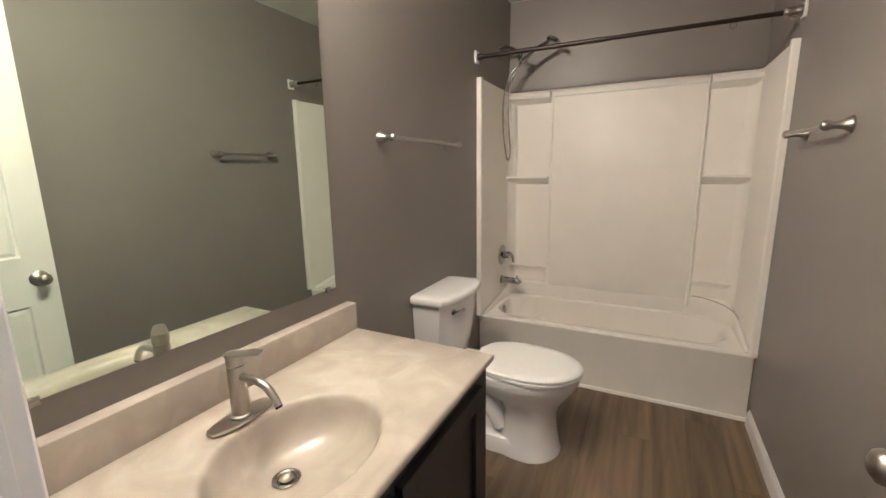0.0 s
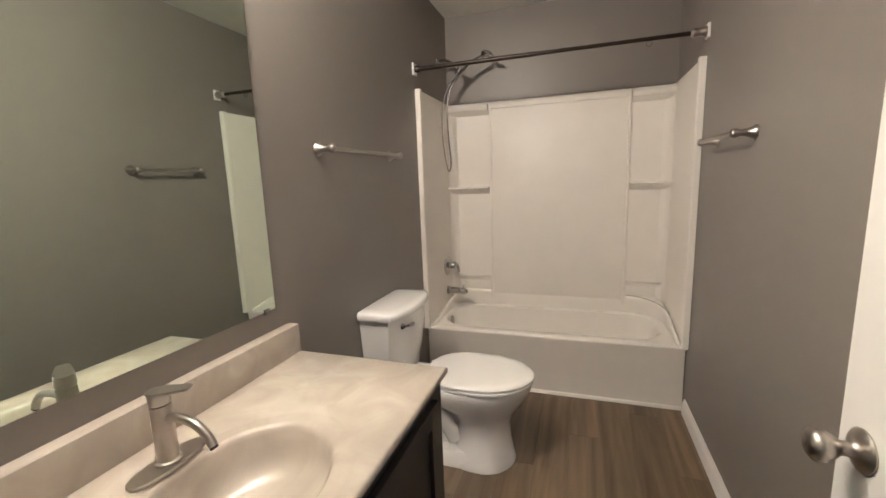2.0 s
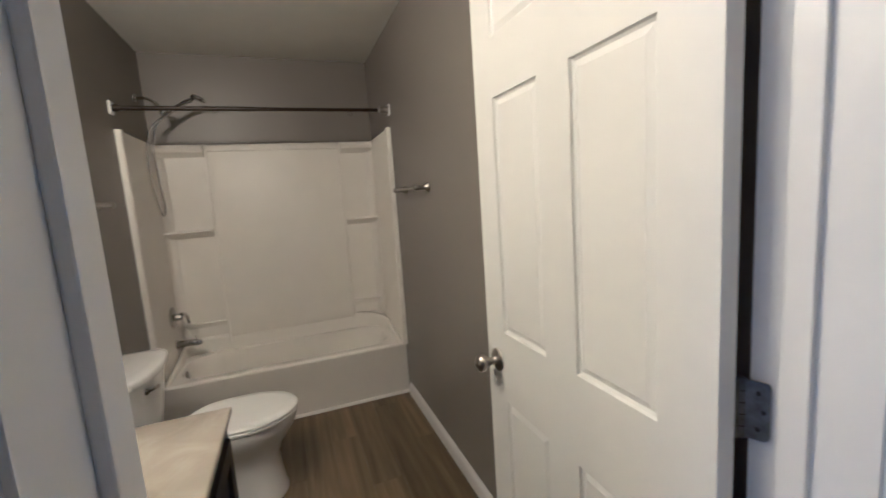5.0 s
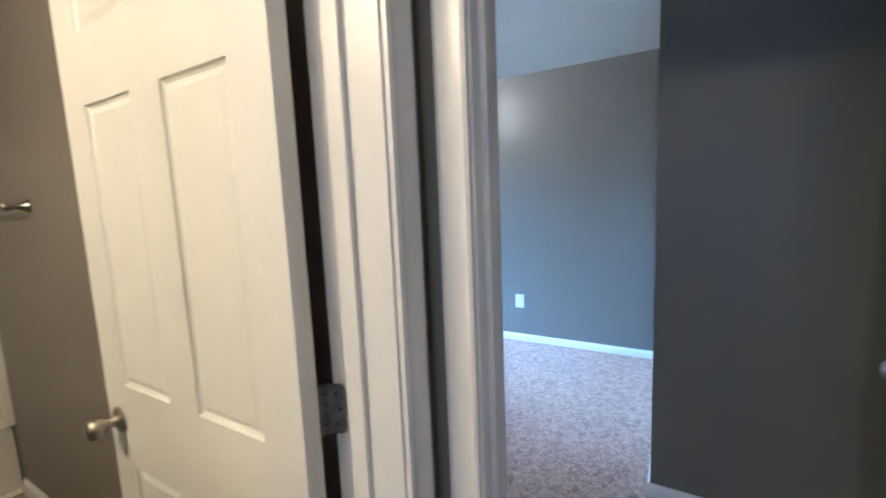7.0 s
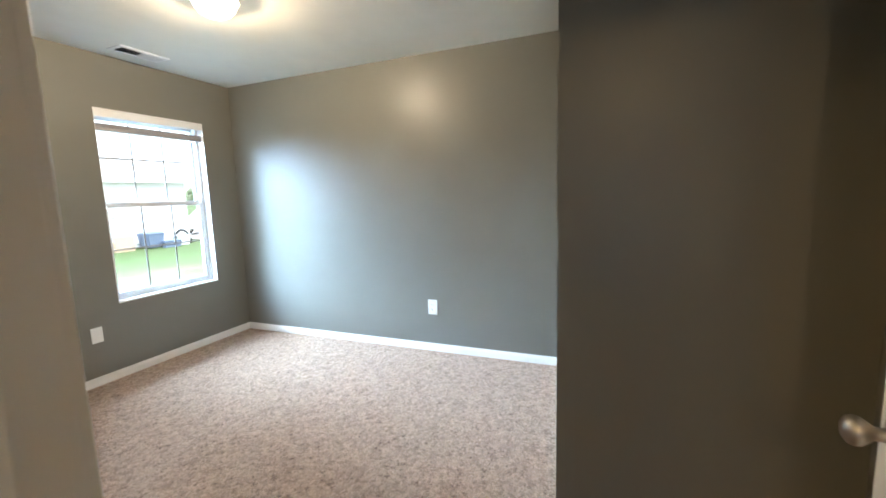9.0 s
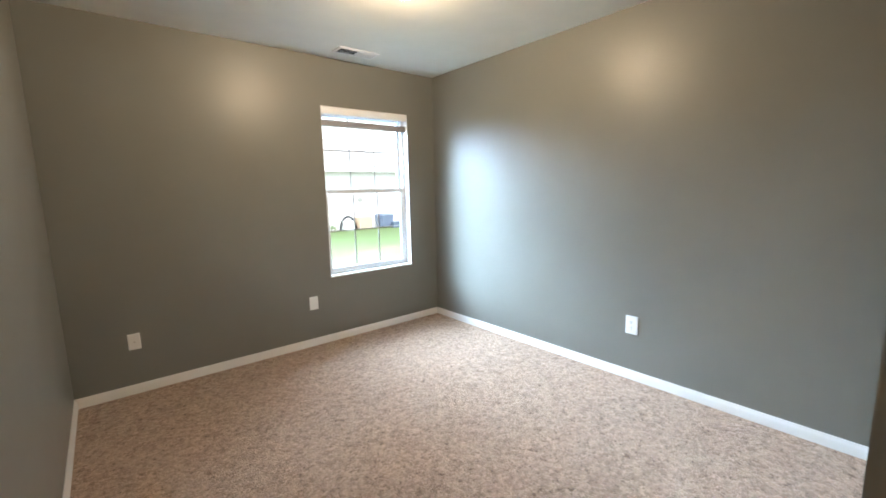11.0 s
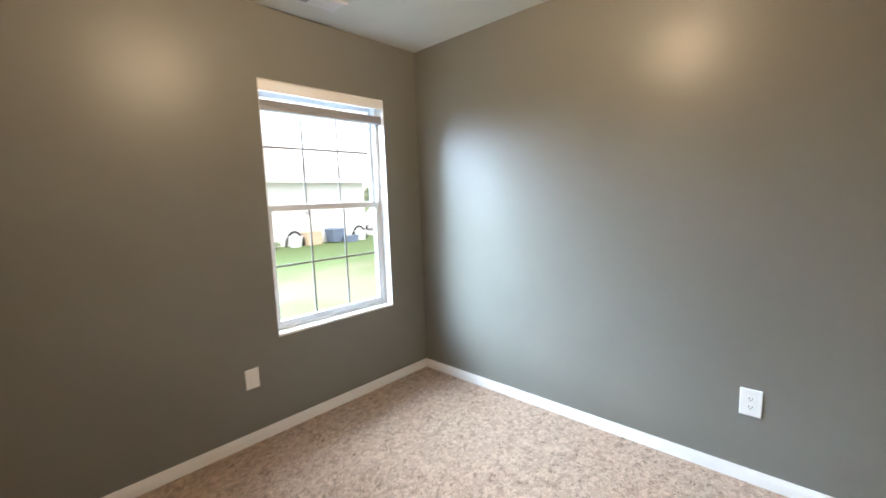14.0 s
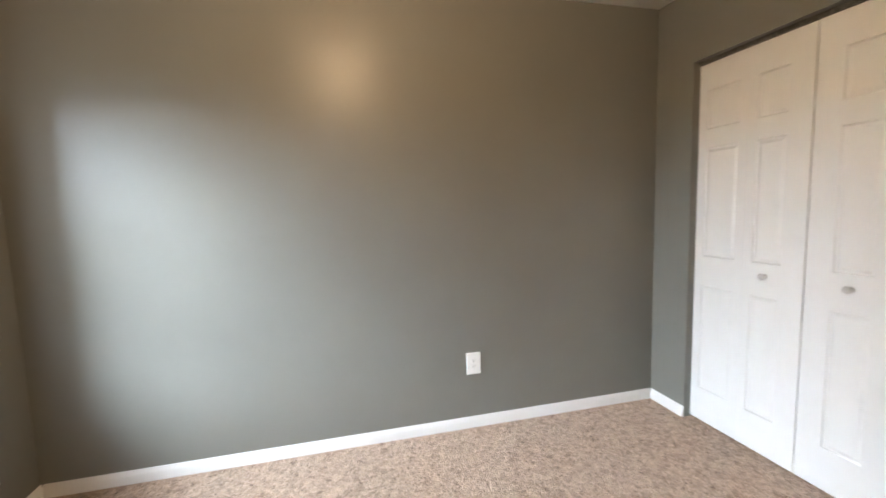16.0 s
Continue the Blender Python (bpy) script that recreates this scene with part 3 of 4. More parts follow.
part("spout", tube(bend([(FX + 0.015, FY, VZ + 0.106), (FX + 0.052, FY, VZ + 0.108), (FX + 0.090, FY, VZ + 0.101), (FX + 0.115, FY, VZ + 0.082), (FX + 0.128, FY, VZ + 0.062)], 7), 0.0090, 18), NICKEL, faucet, smooth=50)
part("aerator", tube([(FX + 0.1265, FY, VZ + 0.064), (FX + 0.1305, FY, VZ + 0.0575)], 0.0078, 18), DARK, faucet)

mirror = thing("wall_mirror", "large frameless wall mirror above the vanity", "mirror")
part("pane", box(-0.9494, -0.9445, 0.0, 0.838, 0.922, 2.0), MIRROR, mirror)
for y in (0.035, 0.80):
    c = part("clip", box(-0.9494, -0.9415, y - 0.010, y + 0.010, 0.913, 0.9215, 0.001), CHROME, mirror, "small chrome mirror clip")
    part("lip", box(-0.9440, -0.9415, y - 0.010, y + 0.010, 0.9215, 0.930, 0.0005), CHROME, c)

light = thing("vanity_light", "three-globe vanity wall light above the mirror", "wall lamp")
part("back_plate", box(-0.9494, -0.925, 0.06, 0.74, 2.13, 2.21, 0.006), NICKEL, light)
for y in (0.17, 0.40, 0.63):
    part("arm", tube(bend([(-0.925, y, 2.17), (-0.865, y, 2.17), (-0.835, y, 2.185), (-0.835, y, 2.21)], 5), 0.010), NICKEL, light, smooth=60)
    globe = part("globe", lathe([(0.028, -0.064), (0.052, -0.047), (0.068, -0.010), (0.064, 0.026), (0.040, 0.058), (0, 0.070)], pose(-0.835, y, 2.27), 28), BULB, light, "lit frosted glass globe", smooth=60)
    globe.visible_shadow = False

# tub
TY0 = 2.20


def rounded(x0, x1, y0, y1, r, z, n=10):
    out = []
    for cx, cy, a0 in ((x1 - r, y1 - r, 0), (x0 + r, y1 - r, 90), (x0 + r, y0 + r, 180), (x1 - r, y0 + r, 270)):
        out += [(cx + r * math.cos(radians(a0 + 90 * i / n)), cy + r * math.sin(radians(a0 + 90 * i / n)), z) for i in range(n + 1)]
    return out


tub = thing("bathtub", "white alcove bathtub with a plain apron", "bathtub")
X0, X1 = BX0 + 0.003, BX1 - 0.003
rings = [rounded(X0, X1, TY0 + 0.012, BY1 - 0.004, 0.004, 0.0), rounded(X0, X1, TY0 + 0.006, BY1 - 0.004, 0.006, 0.335), rounded(X0, X1, TY0, BY1 - 0.004, 0.008, 0.350), rounded(X0, X1, TY0, BY1 - 0.004, 0.008, 0.362), rounded(X0 + 0.008, X1 - 0.008, TY0 + 0.010, BY1 - 0.008, 0.012, 0.373),
         rounded(X0 + 0.050, X1 - 0.075, TY0 + 0.070, BY1 - 0.055, 0.17, 0.373), rounded(X0 + 0.060, X1 - 0.088, TY0 + 0.080, BY1 - 0.064, 0.18, 0.366), rounded(X0 + 0.068, X1 - 0.10, TY0 + 0.088, BY1 - 0.07, 0.18, 0.345), rounded(X0 + 0.085, X1 - 0.16, TY0 + 0.105, BY1 - 0.085, 0.18, 0.20),
         rounded(X0 + 0.11, X1 - 0.24, TY0 + 0.13, BY1 - 0.11, 0.16, 0.10), rounded(X0 + 0.17, X1 - 0.30, TY0 + 0.18, BY1 - 0.16, 0.10, 0.075)]
part("tub_shell", loft(rings), ENAMEL, tub, smooth=35)
part("kick_strip", extrude_profile([(0, 0), (0.014, 0), (0.013, 0.008), (0.008, 0.016), (0, 0.018)], (X0, TY0 + 0.013, 0), (X1, TY0 + 0.013, 0), (0, -1, 0)), ACRYLIC, tub, "white quarter-round strip along the apron", smooth=30)
part("overflow_plate", lathe([(0, 0), (0.034, 0), (0.036, 0.004), (0.030, 0.010), (0.012, 0.013), (0, 0.013)], pose(X0 + 0.074, 2.50, 0.318, 0, 84, 0), 28), CHROME, tub, "round chrome overflow plate", smooth=50)

sur = thing("tub_surround", "white moulded tub surround with corner shelves", "surround")
SZ0, SZ1 = 0.374, 1.852
part("side_panel", loft([[(BX0 + 0.0015, y, z), (BX0 + t, y, z), (BX0 + t, y2, z), (BX0 + 0.0015, y2, z)] for y, y2, t, z in ((2.172, BY1 - 0.002, 0.022, SZ0), (2.172, BY1 - 0.002, 0.022, SZ1 - 0.006), (2.176, BY1 - 0.002, 0.016, SZ1))]), ACRYLIC, sur)
part("side_panel", loft([[(BX1 - 0.0015, y, z), (BX1 - t, y, z), (BX1 - t, y2, z), (BX1 - 0.0015, y2, z)] for y, y2, t, z in ((2.172, BY1 - 0.002, 0.022, SZ0), (2.172, BY1 - 0.002, 0.022, SZ1 - 0.006), (2.176, BY1 - 0.002, 0.016, SZ1))]), ACRYLIC, sur)
for x, d in ((BX0, 1), (BX1, -1)):
    part("front_flange", loft([[(x + d * o, 2.162 + h, z) for o, h in ((0.0015, 0), (0.028, 0), (0.033, 0.006), (0.033, 0.030), (0.026, 0.040), (0.0015, 0.040))] for z in (SZ0, SZ1 + 0.002)]), ACRYLIC, sur, smooth=30)
SB = BY1 - 0.002
part("back_panel", box(BX0 + 0.022, BX1 - 0.022, SB - 0.020, SB, SZ0, SZ1, 0.003), ACRYLIC, sur)
cpanel = part("centre_panel", box(-0.622, 0.277, SB - 0.034, SB - 0.020, SZ0 + 0.05, SZ1 - 0.048, 0.004), ACRYLIC, sur, smooth=30)
part("top_rail", box(-0.622, 0.277, SB - 0.046, SB - 0.020, SZ1 - 0.052, SZ1 - 0.004, 0.010), ACRYLIC, sur, smooth=30)


def ledge_rings(x0, x1, y, front, r0, r1):
    """The raised rim of the tub against its walls: along the back, rounding both corners, and forward at each end."""
    path = [((x0, front), (1, 0), (x0, front), 0.05)]
    for cx, r, a0, a1, corner in ((x0 + r0, r0, 180, 90, (x0, y)), (x1 - r1, r1, 90, 0, (x1, y))):
        for i in range(11):
            a = radians(a0 + (a1 - a0) * i / 10)
            p = (cx + r * math.cos(a), y - r + r * math.sin(a))
            path.append((p, (-math.cos(a), -math.sin(a)), corner, 0.6 + 0.4 * math.sin(a)))
    path.append(((x1, front), (-1, 0), (x1, front), 0.05))
    for (px, py), (nx, ny), (bx, by), k in path:
        yield [(bx, by, SZ0 - 0.012)] + [(px + nx * o, py + ny * o, SZ0 + max(h, -0.012) * (k if h > 0 else 1)) for o, h in ((0.026, -0.012), (0.022, 0.090), (0.018, 0.103), (0.012, 0.110), (0.005, 0.113))] + [(bx, by, SZ0 + 0.117 * k)]


part("tub_ledge", loft(list(ledge_rings(BX0 + 0.023, BX1 - 0.023, SB - 0.012, TY0 + 0.012, 0.10, 0.24))), ENAMEL, sur, smooth=40)
part("caulk_line", tube([(p[-2][0], p[-2][1], p[-2][2] + 0.002) for p in ledge_rings(BX0 + 0.023, BX1 - 0.023, SB - 0.012, TY0 + 0.012, 0.10, 0.24)][1:-1], 0.0028, 8), CAULK, sur, "thin grey joint above the tub rim", smooth=60)
for x in (-0.628, 0.283):
    part("seam_bead", box(x - 0.009, x + 0.009, SB - 0.039, SB - 0.019, SZ0 + 0.05, SZ1 - 0.004, 0.006), ACRYLIC, sur, smooth=30)


def corner_shelf(x_in, x_wall, z, depth, thick):
    """A moulded shelf, straight at the back, its front bowed and falling off towards the wall."""
    rings = []
    for i in range(13):
        t = i / 12
        x = x_in + (x_wall - x_in) * t
        d = depth * (0.42 + 0.58 * math.sin(math.pi * (0.12 + 0.80 * t) * 0.62) )
        rings.append([(x, SB - 0.019, z + thick), (x, SB - 0.019 - d, z + thick), (x, SB - 0.023 - d, z + thick * 0.6), (x, SB - 0.019 - d * 0.9, z + 0.004), (x, SB - 0.019, z - 0.030)])
    return loft(rings)


for x_in, x_wall in ((-0.640, BX0 + 0.022), (0.295, BX1 - 0.022)):
    for z, d, t in ((1.238, 0.085, 0.024), (1.793, 0.078, 0.044)) + ((0.585, 0.022, 0.010),):
        part("shelf", corner_shelf(x_in, x_wall, z, d, t), ACRYLIC, sur, smooth=30)
    w = 1 if x_wall > 0 else -1
    part("corner_cove", loft([[(x_wall - w * 0.0, SB - 0.019, z), (x_wall - w * 0.055, SB - 0.019, z), (x_wall - w * 0.030, SB - 0.030, z), (x_wall - w * 0.011, SB - 0.048, z), (x_wall, SB - 0.075, z)] for z in (SZ0 + 0.05, SZ1 - 0.004)]), ACRYLIC, sur, smooth=60)

# tub fittings
WX = BX0 + 0.022
valve = thing("shower_valve", "chrome shower valve with a lever handle", "faucet")
part("escutcheon", lathe([(0, 0), (0.072, 0), (0.075, 0.005), (0.064, 0.012), (0.034, 0.017), (0, 0.017)], pose(WX, 2.60, 0.70, 0, 90, 0), 36), CHROME, valve, smooth=50)
part("hub", lathe([(0, 0), (0.024, 0), (0.022, 0.030), (0.018, 0.046), (0, 0.050)], pose(WX + 0.012, 2.60, 0.70, 0, 90, 0), 28), CHROME, valve, smooth=50)
part("lever", tube(bend([(WX + 0.045, 2.60, 0.705), (WX + 0.058, 2.595, 0.722), (WX + 0.078, 2.588, 0.712), (WX + 0.092, 2.582, 0.680), (WX + 0.094, 2.580, 0.655)], 6), [0.012] * 6 + [0.010] * 12 + [0.008] * 7, 14), CHROME, valve, smooth=60)
spout = thing("tub_spout", "chrome tub spout below the shower valve", "faucet")
part("flange", lathe([(0, 0), (0.031, 0), (0.032, 0.005), (0.026, 0.012), (0, 0.012)], pose(WX, 2.60, 0.515, 0, 90, 0), 28), CHROME, spout, smooth=50)
part("nozzle", tube([(WX + 0.008, 2.60, 0.515), (WX + 0.06, 2.60, 0.515), (WX + 0.115, 2.60, 0.511), (WX + 0.138, 2.60, 0.505), (WX + 0.144, 2.60, 0.496)], [0.024, 0.0235, 0.023, 0.021, 0.014], 22), CHROME, spout, smooth=50)
part("diverter", lathe([(0, 0), (0.005, 0), (0.004, 0.014), (0.008, 0.018), (0.007, 0.024), (0, 0.025)], pose(WX + 0.118, 2.60, 0.532), 14), CHROME, spout, smooth=50)

shower = thing("hand_shower", "chrome hand shower with a looped metal hose", "shower head")
AY = 2.60
part("wall_flange", lathe([(0, 0), (0.028, 0), (0.027, 0.005), (0.014, 0.010), (0, 0.010)], pose(BX0 + 0.001, AY, 2.115, 0, 90, 0), 26), CHROME, shower, smooth=50)
part("arm", tube(bend([(BX0, AY, 2.115), (BX0 + 0.06, AY, 2.116), (BX0 + 0.10, AY, 2.096), (BX0 + 0.14, AY, 2.052)], 7), 0.0095), CHROME, shower, smooth=60)
part("holder", lathe([(0, -0.03), (0.016, -0.03), (0.019, -0.01), (0.019, 0.012), (0.014, 0.022), (0, 0.022)], pose(BX0 + 0.153, AY, 2.038, 0, 35, 0), 20), CHROME, shower, smooth=50)
wand = part("wand", tube(bend([(BX0 + 0.130, AY - 0.004, 1.985), (BX0 + 0.18, AY - 0.01, 2.030), (BX0 + 0.255, AY - 0.02, 2.078), (BX0 + 0.325, AY - 0.03, 2.108)], 7), [0.010] * 6 + [0.0125] * 10 + [0.014] * 6, 14), CHROME, shower, "chrome wand", smooth=60)
part("spray_face", lathe([(0, 0.018), (0.030, 0.016), (0.043, 0.006), (0.044, -0.004), (0.040, -0.010), (0, -0.011)], pose(BX0 + 0.356, AY - 0.035, 2.110, 0, 24, 0), 30), CHROME, wand, smooth=50)
part("hose", tube(bend([(BX0 + 0.140, AY, 2.008), (BX0 + 0.066, AY - 0.01, 1.93), (BX0 + 0.030, AY - 0.015, 1.79), (BX0 + 0.030, AY - 0.02, 1.60), (BX0 + 0.048, AY - 0.02, 1.44), (BX0 + 0.066, AY - 0.02, 1.378), (BX0 + 0.082, AY - 0.018, 1.44), (BX0 + 0.068, AY - 0.014, 1.62), (BX0 + 0.064, AY - 0.010, 1.81), (BX0 + 0.092, AY - 0.006, 1.93), (BX0 + 0.130, AY - 0.004, 1.985)], 9), 0.0052, 10), CHROME, shower, "flexible metal hose", smooth=60)

rod = thing("shower_rod", "dark bronze shower curtain rod with nickel end", "curtain rod")
RY, RZ = 2.158, 1.962
part("bar", tube([(BX0 + 0.012, RY, RZ), (-0.25, RY, RZ)], 0.0125, 18), BRONZE, rod, smooth=60)
part("inner_bar", tube([(-0.26, RY, RZ), (BX1 - 0.05, RY, RZ)], 0.0105, 18), BRONZE, rod, smooth=60)
for x, d in ((BX0, 1), (BX1, -1)):
    part("wall_bracket", box(min(x, x + d * 0.012), max(x, x + d * 0.012), RY - 0.026, RY + 0.026, RZ - 0.034, RZ + 0.034, 0.004), WHITE, rod, "white square wall bracket", smooth=30)
part("end_cap", lathe([(0, 0), (0.019, 0), (0.019, 0.02), (0.015, 0.03), (0, 0.03)], pose(BX0 + 0.012, RY, RZ, 0, 90, 0), 20), BRONZE, rod, smooth=50)
part("end_socket", lathe([(0, 0), (0.024, 0), (0.026, 0.008), (0.019, 0.020), (0.017, 0.040), (0.021, 0.046), (0.021, 0.058), (0.014, 0.066), (0, 0.068)], pose(BX1 - 0.012, RY, RZ, 0, -90, 0), 24), NICKEL, rod, "brushed nickel end socket", smooth=50)
part("hook_ring", tube([(0.30 + 0.012 * math.cos(a), RY, RZ - 0.022 + 0.014 * math.sin(a)) for a in (i * math.pi / 8 for i in range(17))], 0.0013, 6), BRONZE, rod, smooth=60)


def towel_bar(name_label, x, d, y0, y1, z):
    root = thing("towel_bar", name_label, "towel bar", group="bathroom towel bars")
    for y in (y0, y1):
        p = part("post", lathe([(0, 0), (0.026, 0.0), (0.027, 0.004), (0.022, 0.010), (0.014, 0.024), (0.0105, 0.040), (0.0115, 0.050), (0.015, 0.056), (0.0165, 0.064), (0.015, 0.072), (0.008, 0.078), (0, 0.079)], pose(x, y, z, 0, 90 * d, 0), 26), NICKEL, root, smooth=60)
    part("rail", tube([(x + d * 0.064, y0 - 0.0, z), (x + d * 0.064, y1 + 0.0, z)], 0.0085, 16), NICKEL, root, smooth=60)
    return root


towel_bar("brushed nickel towel bar above the toilet", BX0, 1, 1.150, 1.760, 1.447)
towel_bar("brushed nickel towel bar on the wall opposite the vanity", BX1, -1, 1.488, 1.905, 1.437)

# toilet
toilet = thing("toilet", "white two-piece toilet with closed lid beside the tub", "toilet")
TY = 1.555


def lid_ring(grow, z, n=14):
    """Tank outline: straight back and sides, bowed front."""
    x0, x1, h = -0.944 - 0 * grow, -0.775 + grow, 0.212 + grow
    pts = [(x0, TY - h, z), (x0, TY + h, z)]
    for i in range(n + 1):
        t = 1 - 2 * i / n
        pts.append((x1 + 0.032 * (1 - t * t) - 0.020 * abs(t) ** 8, TY + h * t, z))
    return pts


def shrink(ring, k, cx=-0.86, cy=TY):
    return [(cx + (x - cx) * k, cy + (y - cy) * k, z) for x, y, z in ring]


part("tank", loft([shrink(lid_ring(-0.045, 0.385), 0.94), lid_ring(-0.036, 0.40), lid_ring(-0.020, 0.52), lid_ring(-0.008, 0.66), lid_ring(-0.006, 0.706)]), CHINA, toilet, smooth=35)
part("tank_lid", loft([lid_ring(0.000, 0.706), lid_ring(0.010, 0.709), lid_ring(0.013, 0.716), lid_ring(0.013, 0.732), lid_ring(0.009, 0.740), lid_ring(0.000, 0.744), shrink(lid_ring(-0.030, 0.747), 0.9)]), CHINA, toilet, smooth=40)
lever = part("flush_lever", lathe([(0, 0), (0.014, 0), (0.015, 0.004), (0.011, 0.012), (0, 0.013)], pose(-0.768, TY - 0.135, 0.665, 0, 90, 0), 20), CHROME, toilet, "chrome flush lever", smooth=50)
part("handle", tube(bend([(-0.756, TY - 0.135, 0.665), (-0.746, TY - 0.118, 0.664), (-0.743, TY - 0.085, 0.659), (-0.744, TY - 0.058, 0.655)], 5), [0.006] * 5 + [0.007] * 6 + [0.0085] * 5, 12), CHROME, lever, smooth=60)


def egg(x_back, x_front, half, z, n=44, grow=0.0, back_power=3.2):
    """Toilet outline: blunt at the back, round at the front; x runs from the tank outwards."""
    mid = x_back + (x_front - x_back) * 0.52
    out = []
    for i in range(n):
        a = 2 * math.pi * i / n
        c, s = math.cos(a), math.sin(a)
        if c >= 0:
            x = mid + (x_front - mid + grow) * c
            y = (half + grow) * s
        else:
            x = mid + (mid - x_back + grow) * -(abs(c) ** (2 / back_power))
            y = (half + grow) * math.copysign(abs(s) ** (2 / 2.4), s)
        out.append((x, TY + y, z))
    return out


part("bowl", loft([egg(-0.575, -0.276, 0.150, 0.0), egg(-0.575, -0.275, 0.151, 0.012), egg(-0.565, -0.284, 0.138, 0.034), egg(-0.55, -0.297, 0.115, 0.12), egg(-0.55, -0.300, 0.106, 0.20), egg(-0.585, -0.276, 0.128, 0.255), egg(-0.69, -0.240, 0.158, 0.300), egg(-0.72, -0.212, 0.177, 0.345), egg(-0.74, -0.203, 0.183, 0.372), egg(-0.74, -0.205, 0.181, 0.388), egg(-0.735, -0.212, 0.174, 0.391)]), CHINA, toilet, smooth=45)
part("trapway", loft([[(x + r * 0.0, TY + sy * 1.0 * w, z) for sy, z in ((-1, z0), (-1.04, z0 + h * 0.5), (-0.9, z0 + h), (0.9, z0 + h), (1.04, z0 + h * 0.5), (1, z0))] for x, w, z0, h, r in ((-0.82, 0.070, 0.0, 0.36, 0), (-0.74, 0.074, 0.0, 0.37, 0), (-0.66, 0.074, 0.0, 0.35, 0), (-0.58, 0.066, 0.0, 0.30, 0), (-0.48, 0.056, 0.0, 0.24, 0))]), CHINA, toilet, smooth=50)
for side in (-1, 1):
    part("trap_bulge", tube(bend([(-0.80, TY + side * 0.060, 0.06), (-0.76, TY + side * 0.066, 0.20), (-0.68, TY + side * 0.070, 0.245), (-0.60, TY + side * 0.066, 0.19), (-0.55, TY + side * 0.060, 0.10)], 7), 0.040, 16), CHINA, toilet, smooth=60)
    part("bolt_cap", lathe([(0, 0.022), (0.010, 0.019), (0.015, 0.010), (0.016, 0)], pose(-0.645, TY + side * 0.098, 0.070), 16), CHINA, toilet, smooth=60)
part("foot", loft([egg(-0.80, -0.30, 0.138, 0.0), egg(-0.80, -0.30, 0.138, 0.050), egg(-0.795, -0.31, 0.122, 0.072)]), CHINA, toilet, smooth=50)
part("tank_shelf", box(-0.93, -0.70, TY - 0.11, TY + 0.11, 0.335, 0.386, 0.018), CHINA, toilet, smooth=40)
part("seat", loft([egg(-0.675, -0.196, 0.184, 0.393, grow=-0.004), egg(-0.675, -0.194, 0.186, 0.398), egg(-0.675, -0.194, 0.186, 0.407), egg(-0.672, -0.198, 0.182, 0.411)]), SEAT, toilet, smooth=40)
part("seat_lid", loft([egg(-0.690, -0.196, 0.184, 0.413), egg(-0.692, -0.192, 0.188, 0.417), egg(-0.692, -0.192, 0.188, 0.424), egg(-0.688, -0.200, 0.181, 0.431), egg(-0.66, -0.24, 0.145, 0.434), egg(-0.58, -0.33, 0.07, 0.435)]), SEAT, toilet, "white closed seat lid", smooth=40)
for y in (-0.07, 0.07):
    part("seat_hinge", lathe([(0, 0), (0.016, 0), (0.016, 0.018), (0.012, 0.024), (0, 0.025)], pose(-0.695, TY + y, 0.392), 18), SEAT, toilet, smooth=50)
    part("bolt_cap", lathe([(0, 0), (0.013, 0), (0.012, 0.010), (0.006, 0.017), (0, 0.018)], pose(-0.50, TY + y * 1.62, 0.020), 16), SEAT, toilet, smooth=50)

# ---- bedroom fittings ----
dome = thing("ceiling_light", "lit frosted glass dome light on the ceiling", "ceiling light")
LX, LY = 2.28, 1.27
part("pan", lathe([(0, 0), (0.126, 0), (0.128, -0.010), (0.124, -0.026), (0, -0.026)], pose(LX, LY, TOP), 40), WHITE, dome, "white painted ceiling pan", smooth=40)
shade = part("shade", lathe([(0.112, 0), (0.111, -0.014), (0.101, -0.042), (0.080, -0.064), (0.050, -0.079), (0.019, -0.085), (0, -0.086)], pose(LX, LY, TOP - 0.026), 40), GLOBE, dome, "glowing frosted glass shade", smooth=60)
shade.visible_shadow = False

vent = thing("ceiling_vent", "white stamped metal ceiling air register", "vent")
VX, VY = 2.665, 2.515
part("frame", loft([[(VX + sx * (0.178 - i), VY + sy * (0.078 - i), TOP - z) for sx, sy in ((-1, -1), (1, -1), (1, 1), (-1, 1))] for i, z in ((0, 0.0005), (0.002, 0.006), (0.022, 0.010), (0.026, 0.004))], cap=False), WHITE, vent)
part("backing", box(VX - 0.154, VX + 0.154, VY - 0.054, VY + 0.054, TOP - 0.0030, TOP - 0.0012), DARK, vent)
for i in range(22):
    x = VX - 0.147 + 0.014 * i
    tilt = -0.007 if i < 11 else 0.007
    part("slat", loft([[(x - tilt, y, TOP - 0.004), (x + 0.001 - tilt, y, TOP - 0.004), (x + 0.001 + tilt, y, TOP - 0.012), (x + tilt, y, TOP - 0.012)] for y in (VY - 0.053, VY + 0.053)]), WHITE, vent)


